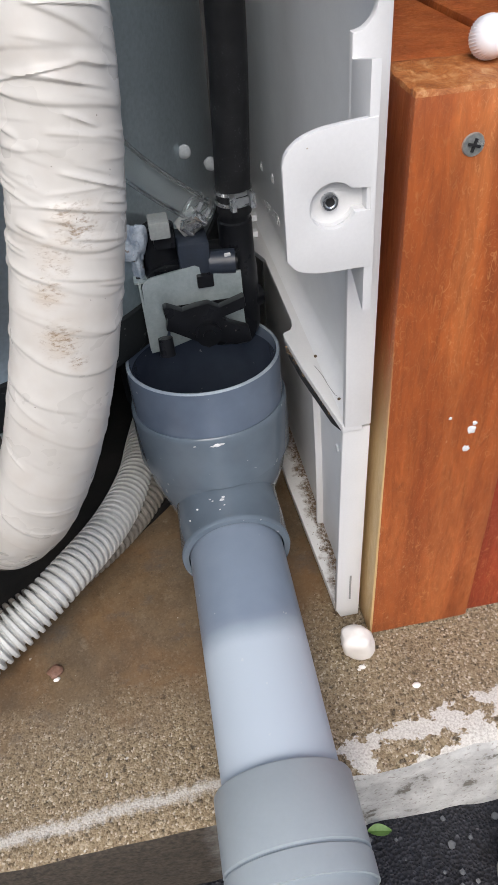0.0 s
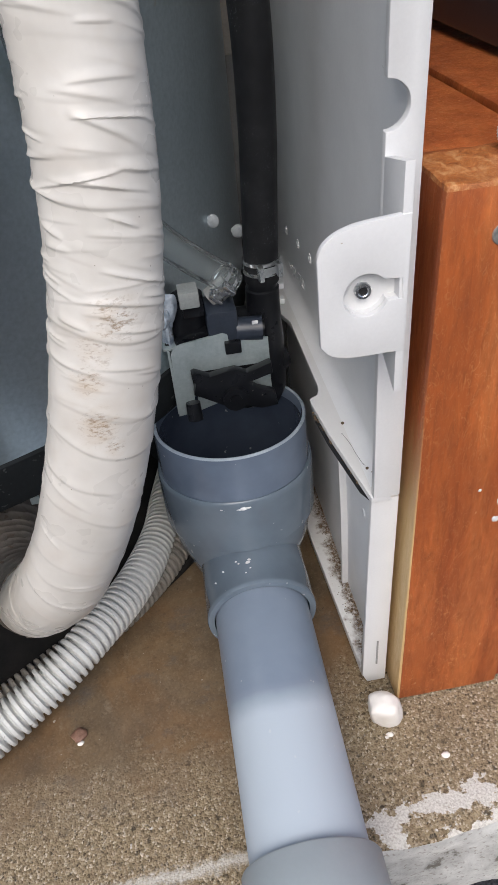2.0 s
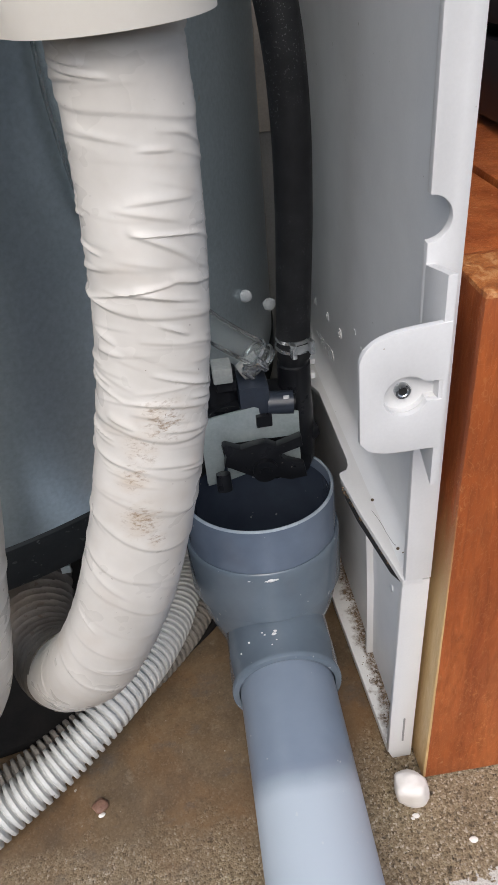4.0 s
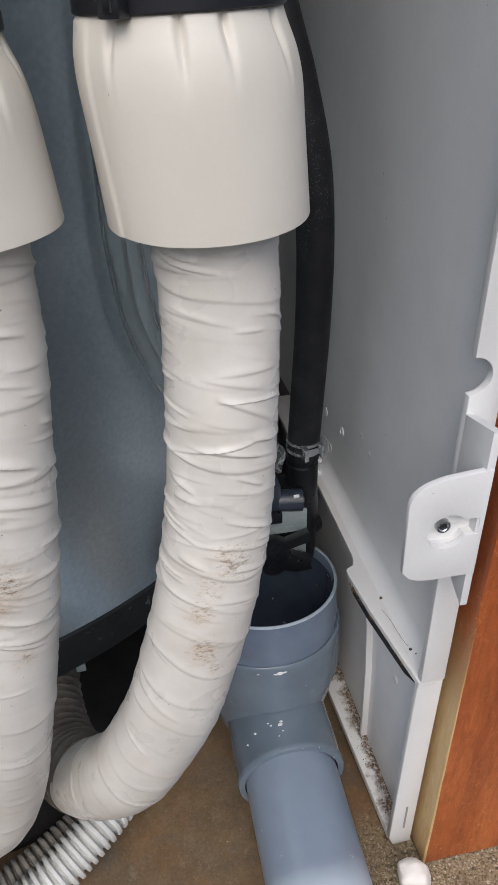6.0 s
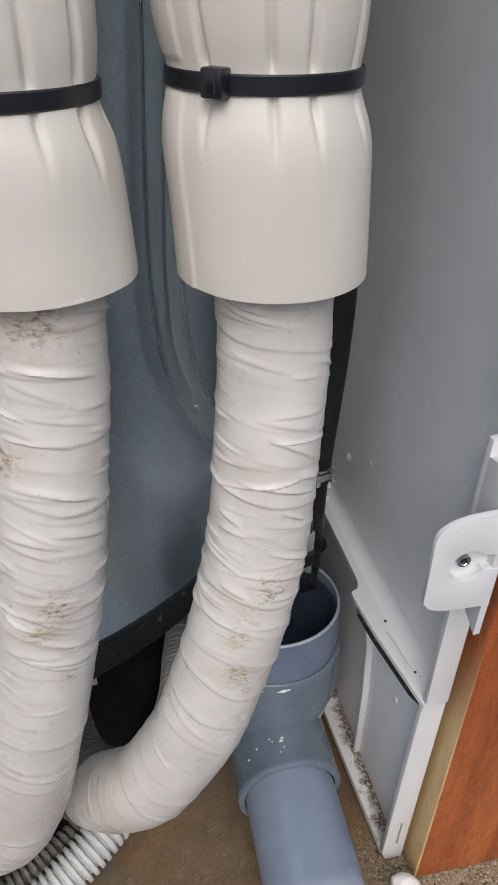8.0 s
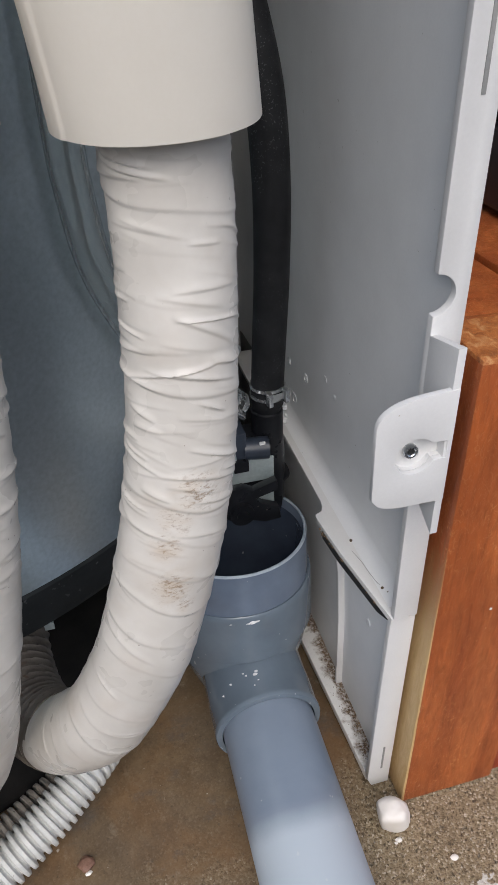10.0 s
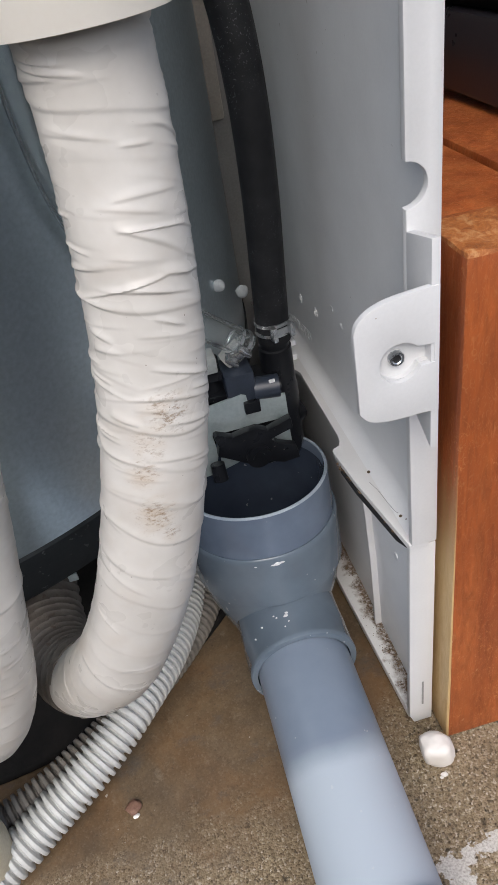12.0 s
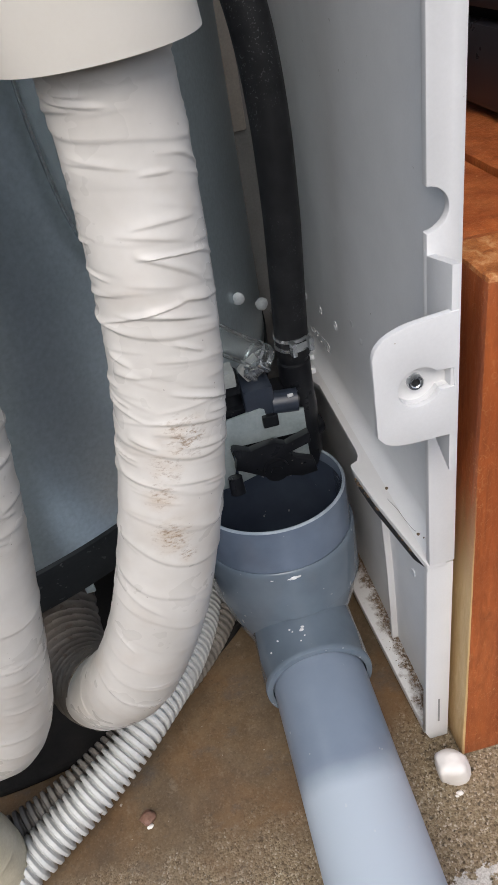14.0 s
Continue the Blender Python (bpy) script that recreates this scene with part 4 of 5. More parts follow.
def sleeve(cx, cy, lean_x, seed, head_angle, folds, lift=0.0, tie_drop=0.0):
    """A cream lagging sleeve gathered by a cable tie, open below."""
    rows = [(0.4568, 0.0335), (0.4580, 0.0338), (0.4615, 0.0337), (0.4728, 0.0337), (0.4945, 0.0337), (0.5031, 0.0332), (0.5096, 0.0318), (0.5139, 0.0300), (0.5160, 0.0293), (0.5209, 0.0293), (0.5230, 0.0300), (0.5279, 0.0312), (0.5376, 0.0323), (0.5526, 0.0330), (0.5848, 0.0336), (0.6386, 0.0340), (0.7353, 0.0340)]
    z0 = np.array([r[0] for r in rows])
    z0[z0 > 0.48] -= tie_drop
    r0 = np.array([r[1] for r in rows])
    zs = np.unique(np.r_[np.linspace(0.4568, 0.615, 160), np.linspace(0.615, 0.73, 12)])
    seg = 360
    th = np.linspace(0, 2 * math.pi, seg, endpoint=False)
    outer = np.zeros((len(zs), seg, 3))
    pleats = [random.Random(seed * 10 + k) for k in range(9)]
    plist = [(radians(f), p.uniform(0.0022, 0.0034), p.uniform(0.030, 0.050), p.uniform(0.8, 1.7)) for p, f in zip(pleats, folds)]
    for i, z in enumerate(zs):
        r = np.mean([np.interp(z + q, z0, r0) for q in (-0.004, -0.002, 0.0, 0.002, 0.004)])
        dz = z - 0.5185 + tie_drop
        for j, a in enumerate(th):
            k = 0.0
            for pa, amp, wid, run in plist:
                da = (a - pa + math.pi) % (2 * math.pi) - math.pi
                reach = math.exp(-(dz / (0.0095 * run if dz < 0 else 0.016 * run)) ** 2) * (1 - math.exp(-(dz / 0.004) ** 2))
                k -= amp * math.exp(-(da / wid) ** 2) * reach
                k += 0.0005 * math.exp(-(da / 0.10) ** 2) * math.exp(-((dz + 0.013 * run) / 0.008) ** 2)
            flap = 0.0007 / (1 + math.exp((a - 3.60) / 0.012)) / (1 + math.exp(-(a - 2.7) / 0.2)) * (1 if abs(dz) > 0.004 else 0.2)
            soft = 0.0007 * noise.noise(Vector((math.cos(a) * 1.5, math.sin(a) * 1.5, z * 22 + seed)))
            droop = 0.0012 * math.sin(a * 1.0 + seed) if z < 0.4583 else 0
            rr = r + k + flap + soft
            x0 = cx - (z - 0.4535) * lean_x
            outer[i, j] = (x0 + rr * math.cos(a), cy + rr * math.sin(a), z + droop)
    inner = outer.copy()
    mid = np.stack([cx - (zs - 0.4535) * lean_x, np.full(len(zs), cy)], -1)
    inner[..., :2] = mid[:, None] + (outer[..., :2] - mid[:, None]) * 0.945
    pts = np.concatenate([inner[::-1][-60:], outer])
    pts[..., 2] += lift
    ob = grid_part("pipe_sleeve", pts, SLEEVE)
    tagged(ob, "cream vinyl lagging sleeve gathered by a black cable tie", "sleeve", "lagging sleeves")
    tie = thing("cable_tie", (cx, cy, 0.5185), "black nylon cable tie tight round a cream sleeve", "cable tie", "cable ties")
    x0 = cx - (0.5185 - 0.4535) * lean_x
    strap = np.array([[(x0 + r * math.cos(a), cy + r * math.sin(a), z + 0.0008 * math.cos(a)) for a in th] for r, z in ((0.0288, 0.5160), (0.0305, 0.5158), (0.0309, 0.5163), (0.0309, 0.5207), (0.0305, 0.5212), (0.0288, 0.5210))])
    grid_part("strap", strap, TIE, tie)
    hd = bmesh.new()
    box(hd, (-0.0034, -0.0030, -0.0039), (0.0034, 0.0030, 0.0039), 0.0009)
    a = radians(head_angle)
    place = Matrix.Translation((x0 + 0.0325 * math.cos(a), cy + 0.0325 * math.sin(a), 0.5185)) @ Matrix.Rotation(a + math.pi / 2, 4, "Z")
    hd.transform(place)
    part("head", hd, TIE, tie)
    hd = bmesh.new()
    box(hd, (-0.0017, -0.0034, -0.0024), (0.0017, -0.0026, 0.0024), 0.0003)
    hd.transform(place)
    part("slot", hd, DARK, tie)
    hd = bmesh.new()
    box(hd, (-0.0010, -0.0037, -0.0020), (0.0010, -0.0030, 0.0008), 0.0003)
    hd.transform(place)
    part("pawl", hd, BLACK, tie)
    tie.location.z += lift - tie_drop


RIGHT_PIPE = [(0.0405, 0.332, 0.60), (0.0432, 0.331, 0.47), (0.0438, 0.329, 0.42), (0.0415, 0.322, 0.37), (0.0352, 0.314, 0.329), (0.0245, 0.307, 0.285), (0.0080, 0.304, 0.237), (-0.0145, 0.311, 0.188), (-0.0400, 0.335, 0.146), (-0.0500, 0.3495, 0.1345)]
RIGHT_TAIL = [(-0.0420, 0.338, 0.1435), (-0.0545, 0.3565, 0.1295), (-0.0650, 0.381, 0.1215), (-0.0715, 0.412, 0.120), (-0.0725, 0.445, 0.132), (-0.070, 0.475, 0.165)]
LEFT_PIPE = [(-0.038, 0.332, 0.60), (-0.0385, 0.330, 0.47), (-0.0410, 0.325, 0.41), (-0.0460, 0.317, 0.36), (-0.0530, 0.312, 0.31), (-0.0620, 0.309, 0.265), (-0.0720, 0.309, 0.22), (-0.0850, 0.313, 0.175), (-0.1080, 0.327, 0.142), (-0.1400, 0.350, 0.13), (-0.160, 0.39, 0.135), (-0.165, 0.43, 0.16), (-0.165, 0.45, 0.19)]
right_pipe = wrapped_pipe("insulated_pipe", RIGHT_PIPE, "white tape-wrapped insulated pipe bending back under the tank, scuffed with dirt", 0.0215, 3)
# brown tape end, darkened in its colour for the shade under the tank
wrapped_tail("shaded_tail", RIGHT_TAIL, 0.0219, right_pipe, "brown dirt-specked end of the tape with the tank's shade in its colour")
wrapped_pipe("insulated_pipe", LEFT_PIPE, "white tape-wrapped insulated pipe with creases and brown dirt", 0.0218, 11)
wrapped_pipe("insulated_pipe", [(-0.154, 0.308, 0.16), (-0.148, 0.311, 0.10), (-0.145, 0.314, 0.055), (-0.150, 0.316, 0.026), (-0.175, 0.318, 0.024), (-0.22, 0.328, 0.024)], "yellowed tape-wrapped pipe end low beside the hose", 0.0215, 5, mat=OLD_SLEEVE, n=260, seg=90)
sleeve(0.0430, 0.3320, 0.095, 1, 232, (223, 261, 284, 320, 345, 60, 120, 170))
sleeve(-0.0385, 0.3320, 0.085, 2, 244, (262, 292, 235, 322, 350, 50, 110, 160), 0.001, 0.006)


# ---- hoses ----
def corrugated(points, r, label, pitch=0.0054, mat=None):
    def ribbed(s, a):
        f = (s / pitch) % 1.0
        return r - 0.0026 + 0.0038 * (0.5 + 0.5 * math.tanh(3.4 * (math.cos(2 * math.pi * f) + 0.40)))
    length = sum((Vector(a) - Vector(b)).length for a, b in zip(points[:-1], points[1:]))
    ob = grid_part("corrugated_hose", tube(points, ribbed, int(length / pitch * 12), 28, (0, 0, 1)), mat or CORRUGATED, caps=True)
    tagged(ob, label, "hose", "corrugated hoses")


corrugated([(0.052, 0.66, 0.03), (0.042, 0.60, 0.018), (0.026, 0.53, 0.019), (0.0165, 0.480, 0.026), (-0.005, 0.426, 0.034), (-0.037, 0.380, 0.0395), (-0.0710, 0.351, 0.032), (-0.105, 0.3295, 0.0240), (-0.130, 0.3145, 0.0188), (-0.17, 0.297, 0.0155), (-0.24, 0.285, 0.0155)], 0.0138, "pale grey corrugated drain hose curving over the concrete")
# lower hose: dirt and the shade it lies in share its colour
corrugated([(0.070, 0.60, 0.0140), (0.048, 0.52, 0.0140), (0.025, 0.470, 0.0140), (-0.002, 0.435, 0.0140), (-0.032, 0.408, 0.0140), (-0.069, 0.381, 0.0140), (-0.110, 0.354, 0.0140), (-0.16, 0.335, 0.0140), (-0.24, 0.325, 0.0140)], 0.0122, "dirty brown-grey corrugated hose lying under the paler one, shade in its colour", mat=OLD_SHADED_HOSE)


def spring_clamp(at, way, r, parent=None, label="", face=(0, -1, 0)):
    """A flat steel spring band with a raised lug."""
    w = Vector(way).normalized()
    o = Vector(at)
    c = thing("hose_clamp", at, label, "hose clamp", "hose clamps")
    for h0, h1 in ((-0.0045, -0.0022), (0.0022, 0.0045)):
        pts = revolve([(r, h0), (r + 0.0009, h0), (r + 0.0009, h1), (r, h1)], tuple(o), tuple(w), 48)
        grid_part("band", pts, STEEL, c)
    f = Vector(face)
    f = (f - w * f.dot(w)).normalized()
    sd = w.cross(f)
    for a, wd in ((-0.0062, 0.0016), (0.0062, 0.0016)):
        bm = bmesh.new()
        box(bm, (-wd, -0.0012, -0.0048), (wd, 0.0038, 0.0048), 0.0005)
        bm.transform(Matrix.Translation(o + f * (r + 0.001) + sd * a) @ Matrix((sd, f, w)).transposed().to_4x4())
        part("lug", bm, STEEL, c)
    bm = bmesh.new()
    box(bm, (-0.0055, 0.0006, -0.0022), (0.0055, 0.0014, 0.0022), 0.0003)
    bm.transform(Matrix.Translation(o + f * (r + 0.001)) @ Matrix((sd, f, w)).transposed().to_4x4())
    part("bridge", bm, STEEL, c)
    return c


def hoses():
    pts = [(0.097, 0.52, 0.62), (0.1005, 0.495, 0.53), (0.1115, 0.480, 0.478), (0.1195, 0.475, 0.438), (0.1232, 0.475, 0.393), (0.1232, 0.475, 0.343), (0.1213, 0.475, 0.298), (0.1198, 0.475, 0.265), (0.1195, 0.475, 0.248)]
    ob = grid_part("black_hose", tube(pts, 0.0109, 120, 40), RUBBER, caps=True)
    tagged(ob, "thick black rubber hose clamped onto the drain valve", "hose")
    spring_clamp((0.1197, 0.475, 0.2590), (0.0, 0.0, 1), 0.0110, label="steel spring clamp round the black hose", face=(0.25, -1, 0))
    tp = [(0.0165, 0.430, 0.56), (0.0140, 0.4260, 0.446), (0.0150, 0.4260, 0.410), (0.0190, 0.4275, 0.378), (0.0275, 0.434, 0.350), (0.039, 0.441, 0.325), (0.058, 0.458, 0.2935), (0.076, 0.468, 0.2720), (0.093, 0.474, 0.2555), (0.100, 0.475, 0.2475)]
    outer = tube(tp, 0.0092, 110, 32)
    inner = tube(tp, 0.0070, 110, 32)
    ob = grid_part("clear_hose", np.concatenate([outer, inner[::-1]]), CLEAR)
    ob.visible_shadow = False
    tagged(ob, "clear vinyl hose with cloudy scale, curving to the valve", "hose")
    spring_clamp((0.0953, 0.4740, 0.2525), (0.6, 0.05, -0.62), 0.0096, label="steel spring clamp round the clear hose", face=(-0.4, -1, -0.2))
    bm = bmesh.new()
    rod(bm, (0.0298, 0.4275, 0.3440), (0.0295, 0.4252, 0.3445), 0.0022, seg=14)
    s = part("rivet_eye", bm, STEEL)
    tagged(s, "small bright rivet on the clear hose", "rivet")


hoses()


# ---- the drain valve ----
def drain_valve():
    v = thing("drain_valve", (0.0880, 0.465, 0.165), "black plastic drain valve on a zinc bracket above the hopper", "valve")
    plate = [(0.0535, 0.2130), (0.0560, 0.2170), (0.0600, 0.2185), (0.0880, 0.2225), (0.0910, 0.2210), (0.0918, 0.2120), (0.0990, 0.2115), (0.0995, 0.2160), (0.1170, 0.2145), (0.1172, 0.1975), (0.1120, 0.1960), (0.0640, 0.1965), (0.0655, 0.1800), (0.0605, 0.1640), (0.0520, 0.1630)]
    pl = part("bracket_plate", slab(plate, 0.4535, 0.4550), ZINC, v, "zinc plated steel bracket")
    part("plate_tab", slab([(0.1000, 0.1865), (0.1168, 0.1885), (0.1175, 0.1700)], 0.4535, 0.4550), ZINC, v)
    part("plate_tab", slab([(0.0665, 0.1775), (0.0830, 0.1700), (0.0660, 0.1650)], 0.4535, 0.4550), ZINC, v)
    part("plate_side", slab([(0.4550, 0.2150), (0.4700, 0.2190), (0.4700, 0.1850), (0.4550, 0.1640)], 0.0515, 0.0530, plane="yz"), ZINC, v)
    bm = bmesh.new()
    box(bm, (0.0490, 0.4560, 0.2140), (0.0600, 0.4680, 0.2160), 0.0004)
    part("plate_top", bm, ZINC, v)
    bm = bmesh.new()
    rod(bm, (0.0525, 0.4610, 0.2150), (0.0525, 0.4610, 0.2166), 0.0018, seg=12)
    part("hole", bm, DARK, v)
    # lever with its hub
    lever = [(0.0640, 0.2015), (0.0665, 0.2025), (0.0760, 0.1975), (0.0850, 0.1995), (0.0930, 0.2000), (0.1000, 0.1960), (0.1165, 0.2015), (0.1172, 0.1930), (0.1010, 0.1885), (0.1060, 0.1830), (0.1180, 0.1775), (0.1195, 0.1670), (0.1080, 0.1660), (0.0980, 0.1700), (0.0900, 0.1665), (0.0830, 0.1730), (0.0680, 0.1830), (0.0640, 0.1850), (0.0660, 0.1930)]
    lv = part("lever", slab(lever, 0.4435, 0.4500, bevel=0.0009), BLACK, v)
    bm = bmesh.new()
    rod(bm, (0.0910, 0.4400, 0.1787), (0.0910, 0.4520, 0.1787), 0.0085)
    part("hub", bm, BLACK, lv)
    bm = bmesh.new()
    rod(bm, (0.0910, 0.4392, 0.1787), (0.0910, 0.4410, 0.1787), 0.0042, seg=16)
    part("hub_screw", bm, BLACK, lv)
    bm = bmesh.new()
    rod(bm, (0.0625, 0.4440, 0.1797), (0.0625, 0.4405, 0.1682), 0.0048, 0.0052, seg=20)
    part("stop_peg", bm, BLACK, v)
    # body behind the plate
    bm = bmesh.new()
    box(bm, (0.0720, 0.4580, 0.1700), (0.1130, 0.4850, 0.2240), 0.004)
    part("valve_body", bm, BLACK, v)
    bm = bmesh.new()
    box(bm, (0.0790, 0.4540, 0.2150), (0.0990, 0.4800, 0.2370), 0.0025)
    part("motor_box", bm, NAVY, v)
    bm = bmesh.new()
    rod(bm, (0.0980, 0.4600, 0.2200), (0.1145, 0.4580, 0.2195), 0.0078)
    cyl = part("side_barrel", bm, NAVY, v)
    bm = bmesh.new()
    rod(bm, (0.1140, 0.4580, 0.2195), (0.1156, 0.4579, 0.2194), 0.0055)
    part("barrel_end", bm, BLACK, cyl)
    bm = bmesh.new()
    box(bm, (0.1075, 0.4535, 0.2240), (0.1115, 0.4550, 0.2275), 0.0005)
    part("label_tag", bm, WHITE_MARK, cyl)
    bm = bmesh.new()
    box(bm, (0.0885, 0.4500, 0.2080), (0.0990, 0.4545, 0.2165), 0.0008)
    part("clip", bm, BLACK, v)
    bm = bmesh.new()
    rod(bm, (0.0690, 0.4690, 0.2080), (0.0690, 0.4720, 0.2440), 0.0125, 0.0105)
    part("actuator", bm, BLACK, v)
    bm = bmesh.new()
    box(bm, (0.0655, 0.4560, 0.2350), (0.0785, 0.4680, 0.2430), 0.0012)
    part("actuator_neck", bm, BLACK, v)
    bm = bmesh.new()
    box(bm, (0.0640, 0.4530, 0.2430), (0.0765, 0.4680, 0.2540), 0.0014)
    part("grey_cap", bm, surface("grey_connector", (0.30, 0.32, 0.31), (0.36, 0.38, 0.37), 0.5), v, "pale grey plug connector")
    bm = bmesh.new()
    rod(bm, (0.0840, 0.4720, 0.2380), (0.0965, 0.4730, 0.2465), 0.0070)
    part("port", bm, surface("cloudy_port", (0.28, 0.29, 0.29), (0.40, 0.40, 0.39), 0.4), v, "cloudy plastic hose port")
    # upright outlet under the black hose, running down into the hopper
    rows = [(0.0, 0.158), (0.0105, 0.158), (0.0122, 0.164), (0.0122, 0.205), (0.0112, 0.215), (0.0110, 0.240), (0.0098, 0.241), (0.0098, 0.252)]
    grid_part("outlet", revolve(rows, (0.1185, 0.474, 0.0), seg=40), BLACK, v)
    bm = bmesh.new()
    rod(bm, (0.1000, 0.4600, 0.1720), (0.1180, 0.4720, 0.1620), 0.0130)
    part("elbow", bm, BLACK, v)
    bm = bmesh.new()
    rod(bm, (0.1190, 0.4740, 0.1820), (0.1290, 0.4800, 0.1830), 0.0115, 0.0105)
    part("side_port", bm, BLACK, v)
    bm = bmesh.new()
    rod(bm, (0.0720, 0.4600, 0.2080), (0.0720, 0.4780, 0.2120), 0.0165, seg=36)
    part("drum", bm, BLACK, v)
    for z in (0.225, 0.236, 0.246):
        bm = bmesh.new()
        box(bm, (0.1270, 0.4740, z), (0.1330, 0.4790, z + 0.004), 0.0006)
        part("rib", bm, PANEL, v)
    v.location += Vector((0.0006, 0.0015, 0.0028))
    f = lump("foam_scrap", (0.0536, 0.4655, 0.2365), (0.0065, 0.006, 0.0165), FOAM, None, "", 0.7, 4, 5)
    tagged(f, "crumpled blue-grey foam scrap stuck beside the valve", "foam")


drain_valve()


# ---- the wooden bench and what lies on it ----
def bench():
    b = thing("wooden_bench", (0.1665, 0.34, 0.0), "orange-stained wooden bench standing against the heater", "bench")
    bm = bmesh.new()
    box(bm, (0.1672, 0.3120, 0.001), (0.2385, 0.3540, 0.3545), 0.0016)
    bmesh.ops.subdivide_edges(bm, edges=[e for e in bm.edges if e.calc_length() > 0.02], cuts=14, use_grid_fill=True)
    for w in bm.verts:
        j = noise.noise(w.co * 60) * 0.0009 + noise.noise(w.co * 240) * 0.0004
        if w.co.z > 0.35:
            w.co.z += j * 1.6
        w.co.y += j * 0.4
    part("post", bm, WOOD, b, "orange post with a pale unpainted lower edge")
    bm = bmesh.new()
    box(bm, (0.2396, 0.3160, 0.001), (0.3650, 0.3500, 0.3535), 0.0016)
    part("end_board", bm, RED_WOOD, b, "darker red stained end board")
    for x0, x1, z1 in ((0.1700, 0.2285, 0.3530), (0.2325, 0.3000, 0.3540), (0.3050, 0.3650, 0.3530)):
        bm = bmesh.new()
        box(bm, (x0, 0.3555, 0.330), (x1, 1.05, z1), 0.0022)
        part("slat", bm, WOOD, b)
    bm = bmesh.new()
    box(bm, (0.1690, 0.353, 0.001), (0.2000, 1.04, 0.329), 0.002)
    part("side_board", bm, RED_WOOD, b)
    for x, z, tw in ((0.1928, 0.3325, 0.3), (0.2160, 0.3335, 1.1)):
        sc = part("screw", rod(bmesh.new(), (x, 0.3126, z), (x, 0.3112, z), 0.0050, 0.0044, 32), SCREW, b, "cross-head steel screw")
        bm = bmesh.new()
        for a in (tw, tw + math.pi / 2):
            c = bmesh.new()
            box(c, (-0.0026, -0.0003, -0.0005), (0.0026, 0.0007, 0.0005))
            c.transform(Matrix.Translation((x, 0.3106, z)) @ Matrix.Rotation(a, 4, "Y"))
            me = bpy.data.meshes.new("tmp")
            c.to_mesh(me)
            c.free()
            bm.from_mesh(me)
            bpy.data.meshes.remove(me)
        part("cross_slot", bm, DARK, sc)
    for x, z, s in ((0.2155, 0.1800, 0.0022), (0.2140, 0.1670, 0.0020), (0.2020, 0.1910, 0.0008), (0.2165, 0.1845, 0.0012)):
        lump("paint_fleck", (x, 0.3118, z), (s, 0.0005, s * 1.1), WHITE_MARK, b, "white paint fleck", 0.6, int(z * 1e3), 3)
    b.rotation_euler = (radians(-0.8), radians(0.3), 0)


def thumb_screw(at, way, label, shaft=True):
    """A white knurled knob, domed on top, on a short zinc bolt."""
    k = thing("thumb_screw", at, label, "thumb screw", "thumb screws")
    w = Vector(way).normalized()
    o = Vector(at)
    q = w.to_track_quat("Z", "Y")
    ax, ay = q @ Vector((1, 0, 0)), q @ Vector((0, 1, 0))
    seg = 120
    rows = [(0.0, 0.0), (0.0064, 0.0), (0.0080, 0.0006), (0.0087, 0.0016), (0.0089, 0.0060), (0.0086, 0.0080), (0.0077, 0.0104), (0.0060, 0.0124), (0.0035, 0.0136), (0.0, 0.0140)]
    pts = []
    for r, h in [(r * 0.89, h * 0.92) for r, h in rows]:
        ring = []
        for j in range(seg):
            a = 2 * math.pi * j / seg
            rr = r + (0.00035 * math.cos(a * 40) if 0.0008 < h < 0.0072 and r > 0.0070 else 0)
            ring.append(o + w * h + ax * (rr * math.cos(a)) + ay * (rr * math.sin(a)))
        pts.append(ring)
    grid_part("knob", np.array(pts), KNOB, k, "white knurled plastic knob")
    if shaft:
        def thread(s, a):
            return 0.0022 + 0.00026 * math.cos(2 * math.pi * s / 0.001 + a)
        end = o - w * 0.026
        grid_part("bolt", tube([o, (o + end) / 2, end], thread, 240, 20, tuple(ax)), STEEL, k, caps=True, label= "zinc plated threaded bolt")


bench()
thumb_screw((0.2092, 0.3500, 0.3610), (0.10, -0.85, 0.30), "white knurled thumb screw lying on the bench", False)
thumb_screw((0.2445, 0.3455, 0.3650), (0.78, 0.57, 0.26), "white knurled thumb screw lying on its zinc bolt")


def dark_box():
    c = thing("siding_box", (0.32, 0.7, 0.354), "dark brown ribbed storage box standing on the bench", "storage box")
    bm = bmesh.new()
    box(bm, (0.290, 0.30, 0.3555), (0.362, 1.05, 1.10))
    part("core", bm, DARK, c)
    for z0, z1 in ((0.3560, 0.4035), (0.4110, 0.4560), (0.4640, 0.5100), (0.5180, 0.5640), (0.5720, 0.6180)):
        bm = bmesh.new()
        box(bm, (0.2750, 0.295, z0), (0.2900, 1.05, z1), 0.0045)
        part("board", bm, DARK_WALL, c)


dark_box()


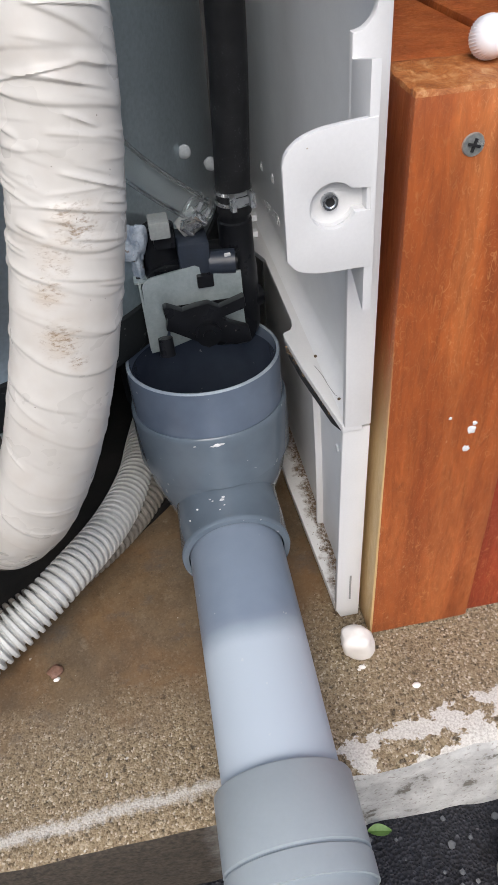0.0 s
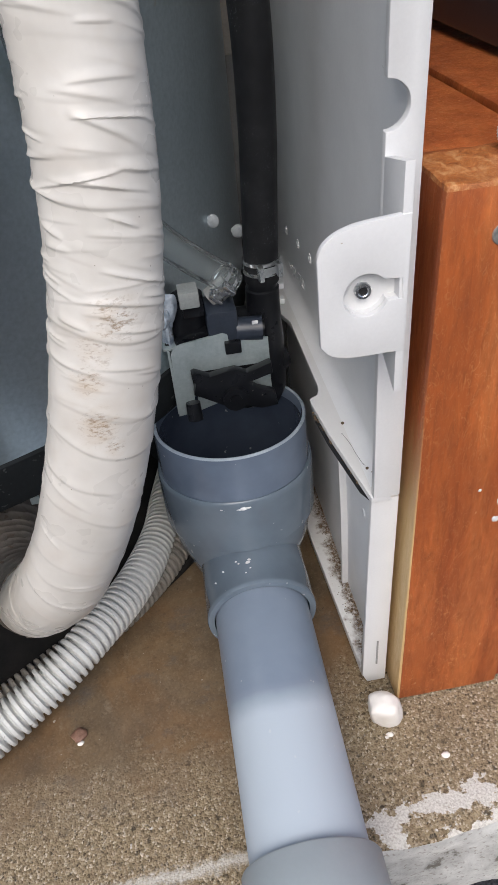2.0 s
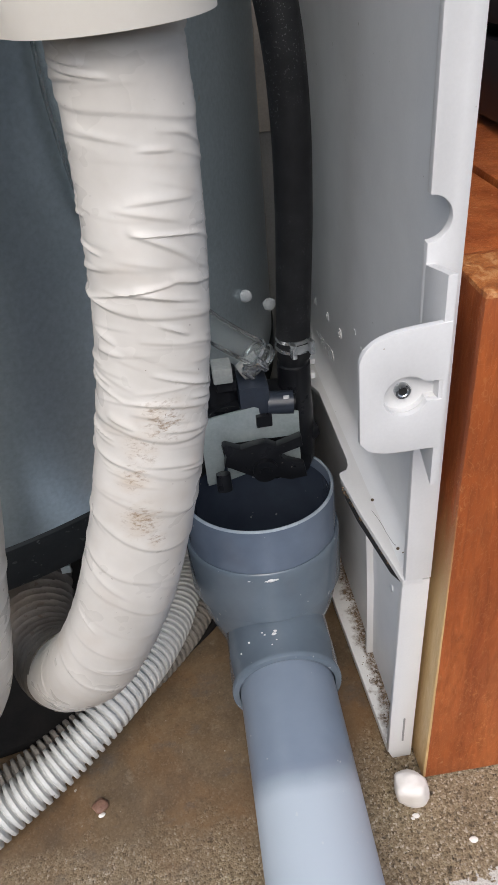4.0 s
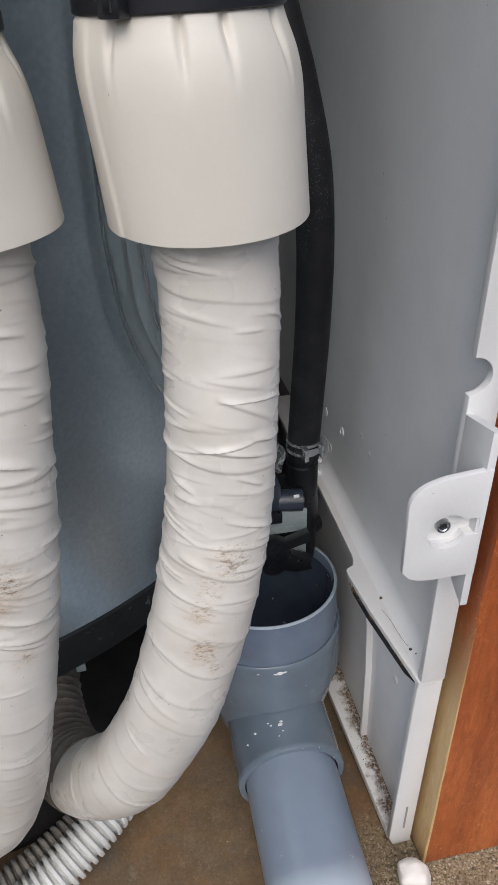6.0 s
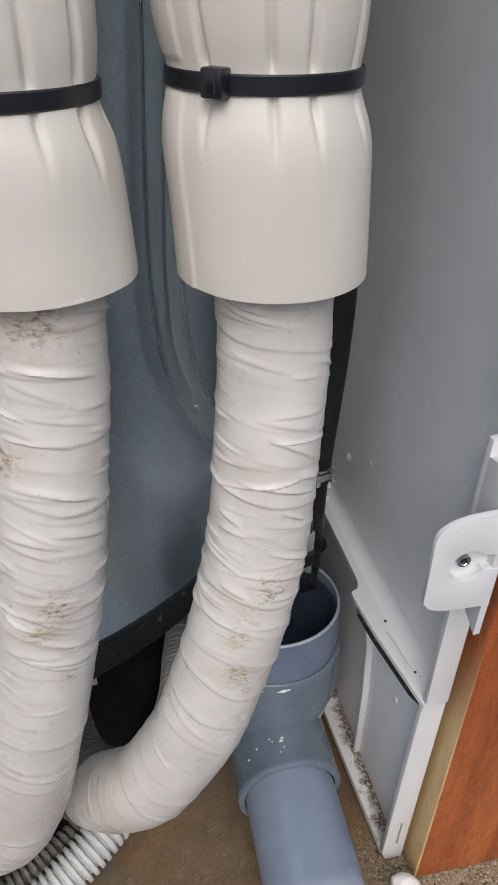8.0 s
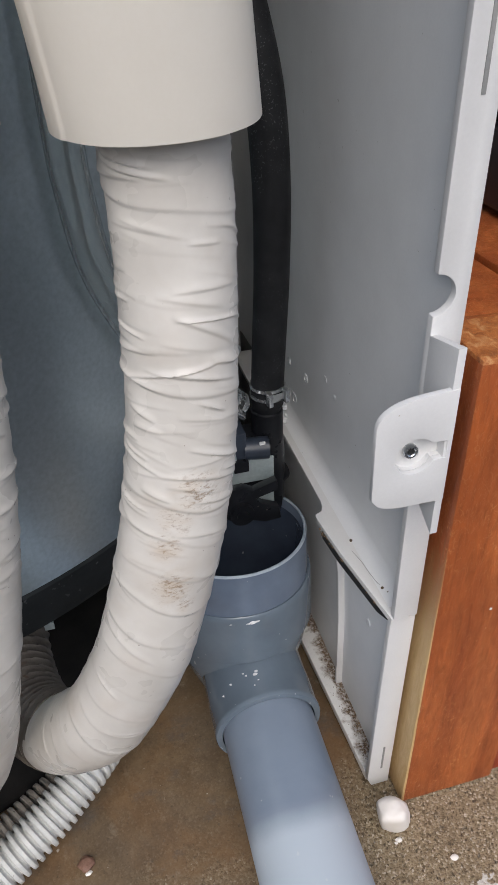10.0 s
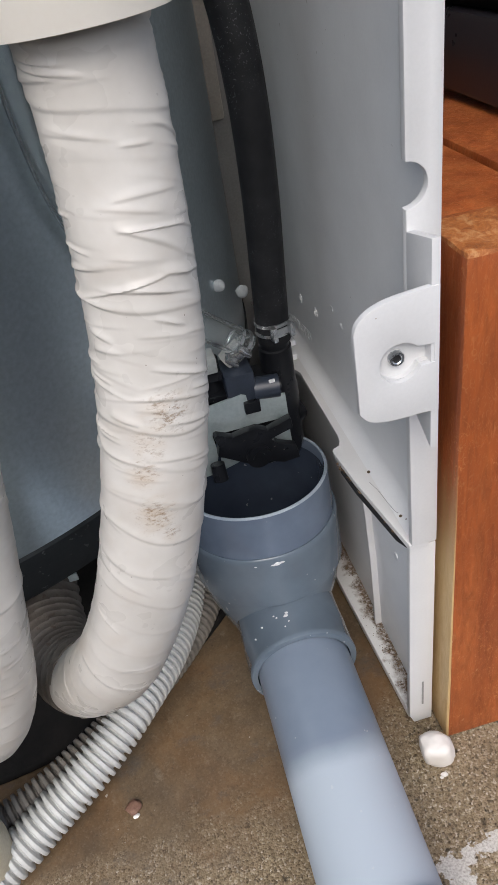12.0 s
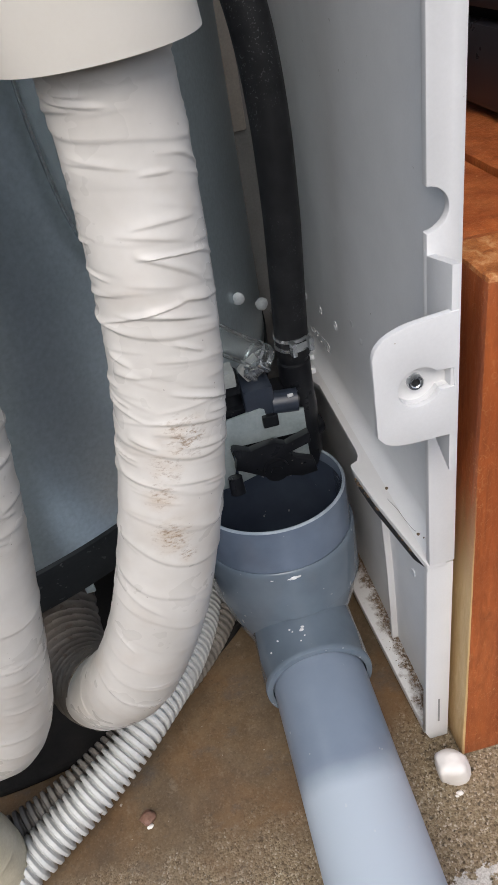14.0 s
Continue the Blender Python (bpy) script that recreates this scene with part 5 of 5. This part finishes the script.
# ---- small things on the ground ----
bm = bmesh.new()
bmesh.ops.create_icosphere(bm, subdivisions=4, radius=1.0)
for w in bm.verts:
    q = Vector([math.copysign(abs(k) ** 0.75, k) for k in w.co])
    q *= 1 + 0.22 * noise.noise(w.co * 1.2 + Vector((3, 1, 2))) + 0.05 * noise.noise(w.co * 4)
    w.co = Vector((0.1550 + q.x * 0.0104 - q.z * 0.0010, 0.3010 + q.y * 0.0092, 0.0128 + q.z * 0.0140))
p = part("pebble", bm, STONE)
tagged(p, "smooth white pebble beside the bench post", "pebble", "pebbles")
for x, y, s, k in ((0.1555, 0.2895, 0.0022, 1), (0.1860, 0.2690, 0.0028, 2), (0.1528, 0.2880, 0.0012, 3), (-0.0510, 0.3265, 0.0022, 4)):
    q = lump("stone_chip", (x, y, s * 0.25), (s, s * 0.8, s * 0.5), STONE, None, "", 0.4, k, 2)
    tagged(q, "small white stone chip on the concrete", "stone chip", "stone chips")
a = thing("anchor_stub", (-0.0515, 0.3325, 0.0), "rusty copper-coloured anchor stub set in the concrete", "anchor")
part("stub", rod(bmesh.new(), (-0.0515, 0.3325, -0.002), (-0.0515, 0.3325, 0.0032), 0.0034, 0.0028, 18), RUST, a)
lump("crust", (-0.0520, 0.3323, 0.0012), (0.0054, 0.0050, 0.0022), RUST, a, "crumbling rust round the stub", 0.3, 6, 3)
q = lump("stone", (0.247, 0.168, -0.078), (0.034, 0.030, 0.022), BEIGE_STONE, None, "", 0.2, 12, 4)
tagged(q, "rounded beige stone lying on the asphalt", "stone")


def leaf():
    n, m = 14, 7
    pts = np.zeros((n, m, 3))
    for i in range(n):
        t = i / (n - 1)
        w = 0.0058 * math.sin(math.pi * min(1, t * 0.96 + 0.02)) ** 0.8
        for j in range(m):
            u = j / (m - 1) * 2 - 1
            pts[i, j] = (0.140 + 0.016 * t, 0.2165 + u * w * 0.7 - 0.003 * t, -0.0855 + 0.0018 * abs(u) + 0.002 * math.sin(t * 3))
    tagged(grid_part("fallen_leaf", pts, LEAF, closed=False), "small green leaf fallen beside the pad", "leaf")


leaf()
rnd = random.Random(21)
bm = bmesh.new()
for k in range(340):
    x = rnd.uniform(-0.35, 0.5)
    y = 0.219 - abs(rnd.gauss(0, 0.06)) - 0.003
    s = rnd.uniform(0.0008, 0.0034) * (1.5 if rnd.random() < 0.08 else 1)
    if abs(x - 0.083) < 0.045:
        continue
    r = bmesh.ops.create_icosphere(bm, subdivisions=1, radius=s)
    for w in r["verts"]:
        w.co = Vector((w.co.x * rnd.uniform(0.8, 1.2), w.co.y, w.co.z * 0.6)) * (1 + 0.25 * noise.noise(w.co * 700)) + Vector((x, y, -0.0905 + s * 0.2))
tagged(part("gravel", bm, GRAVEL), "loose grey gravel scattered on the asphalt", "gravel", kind="stuff")
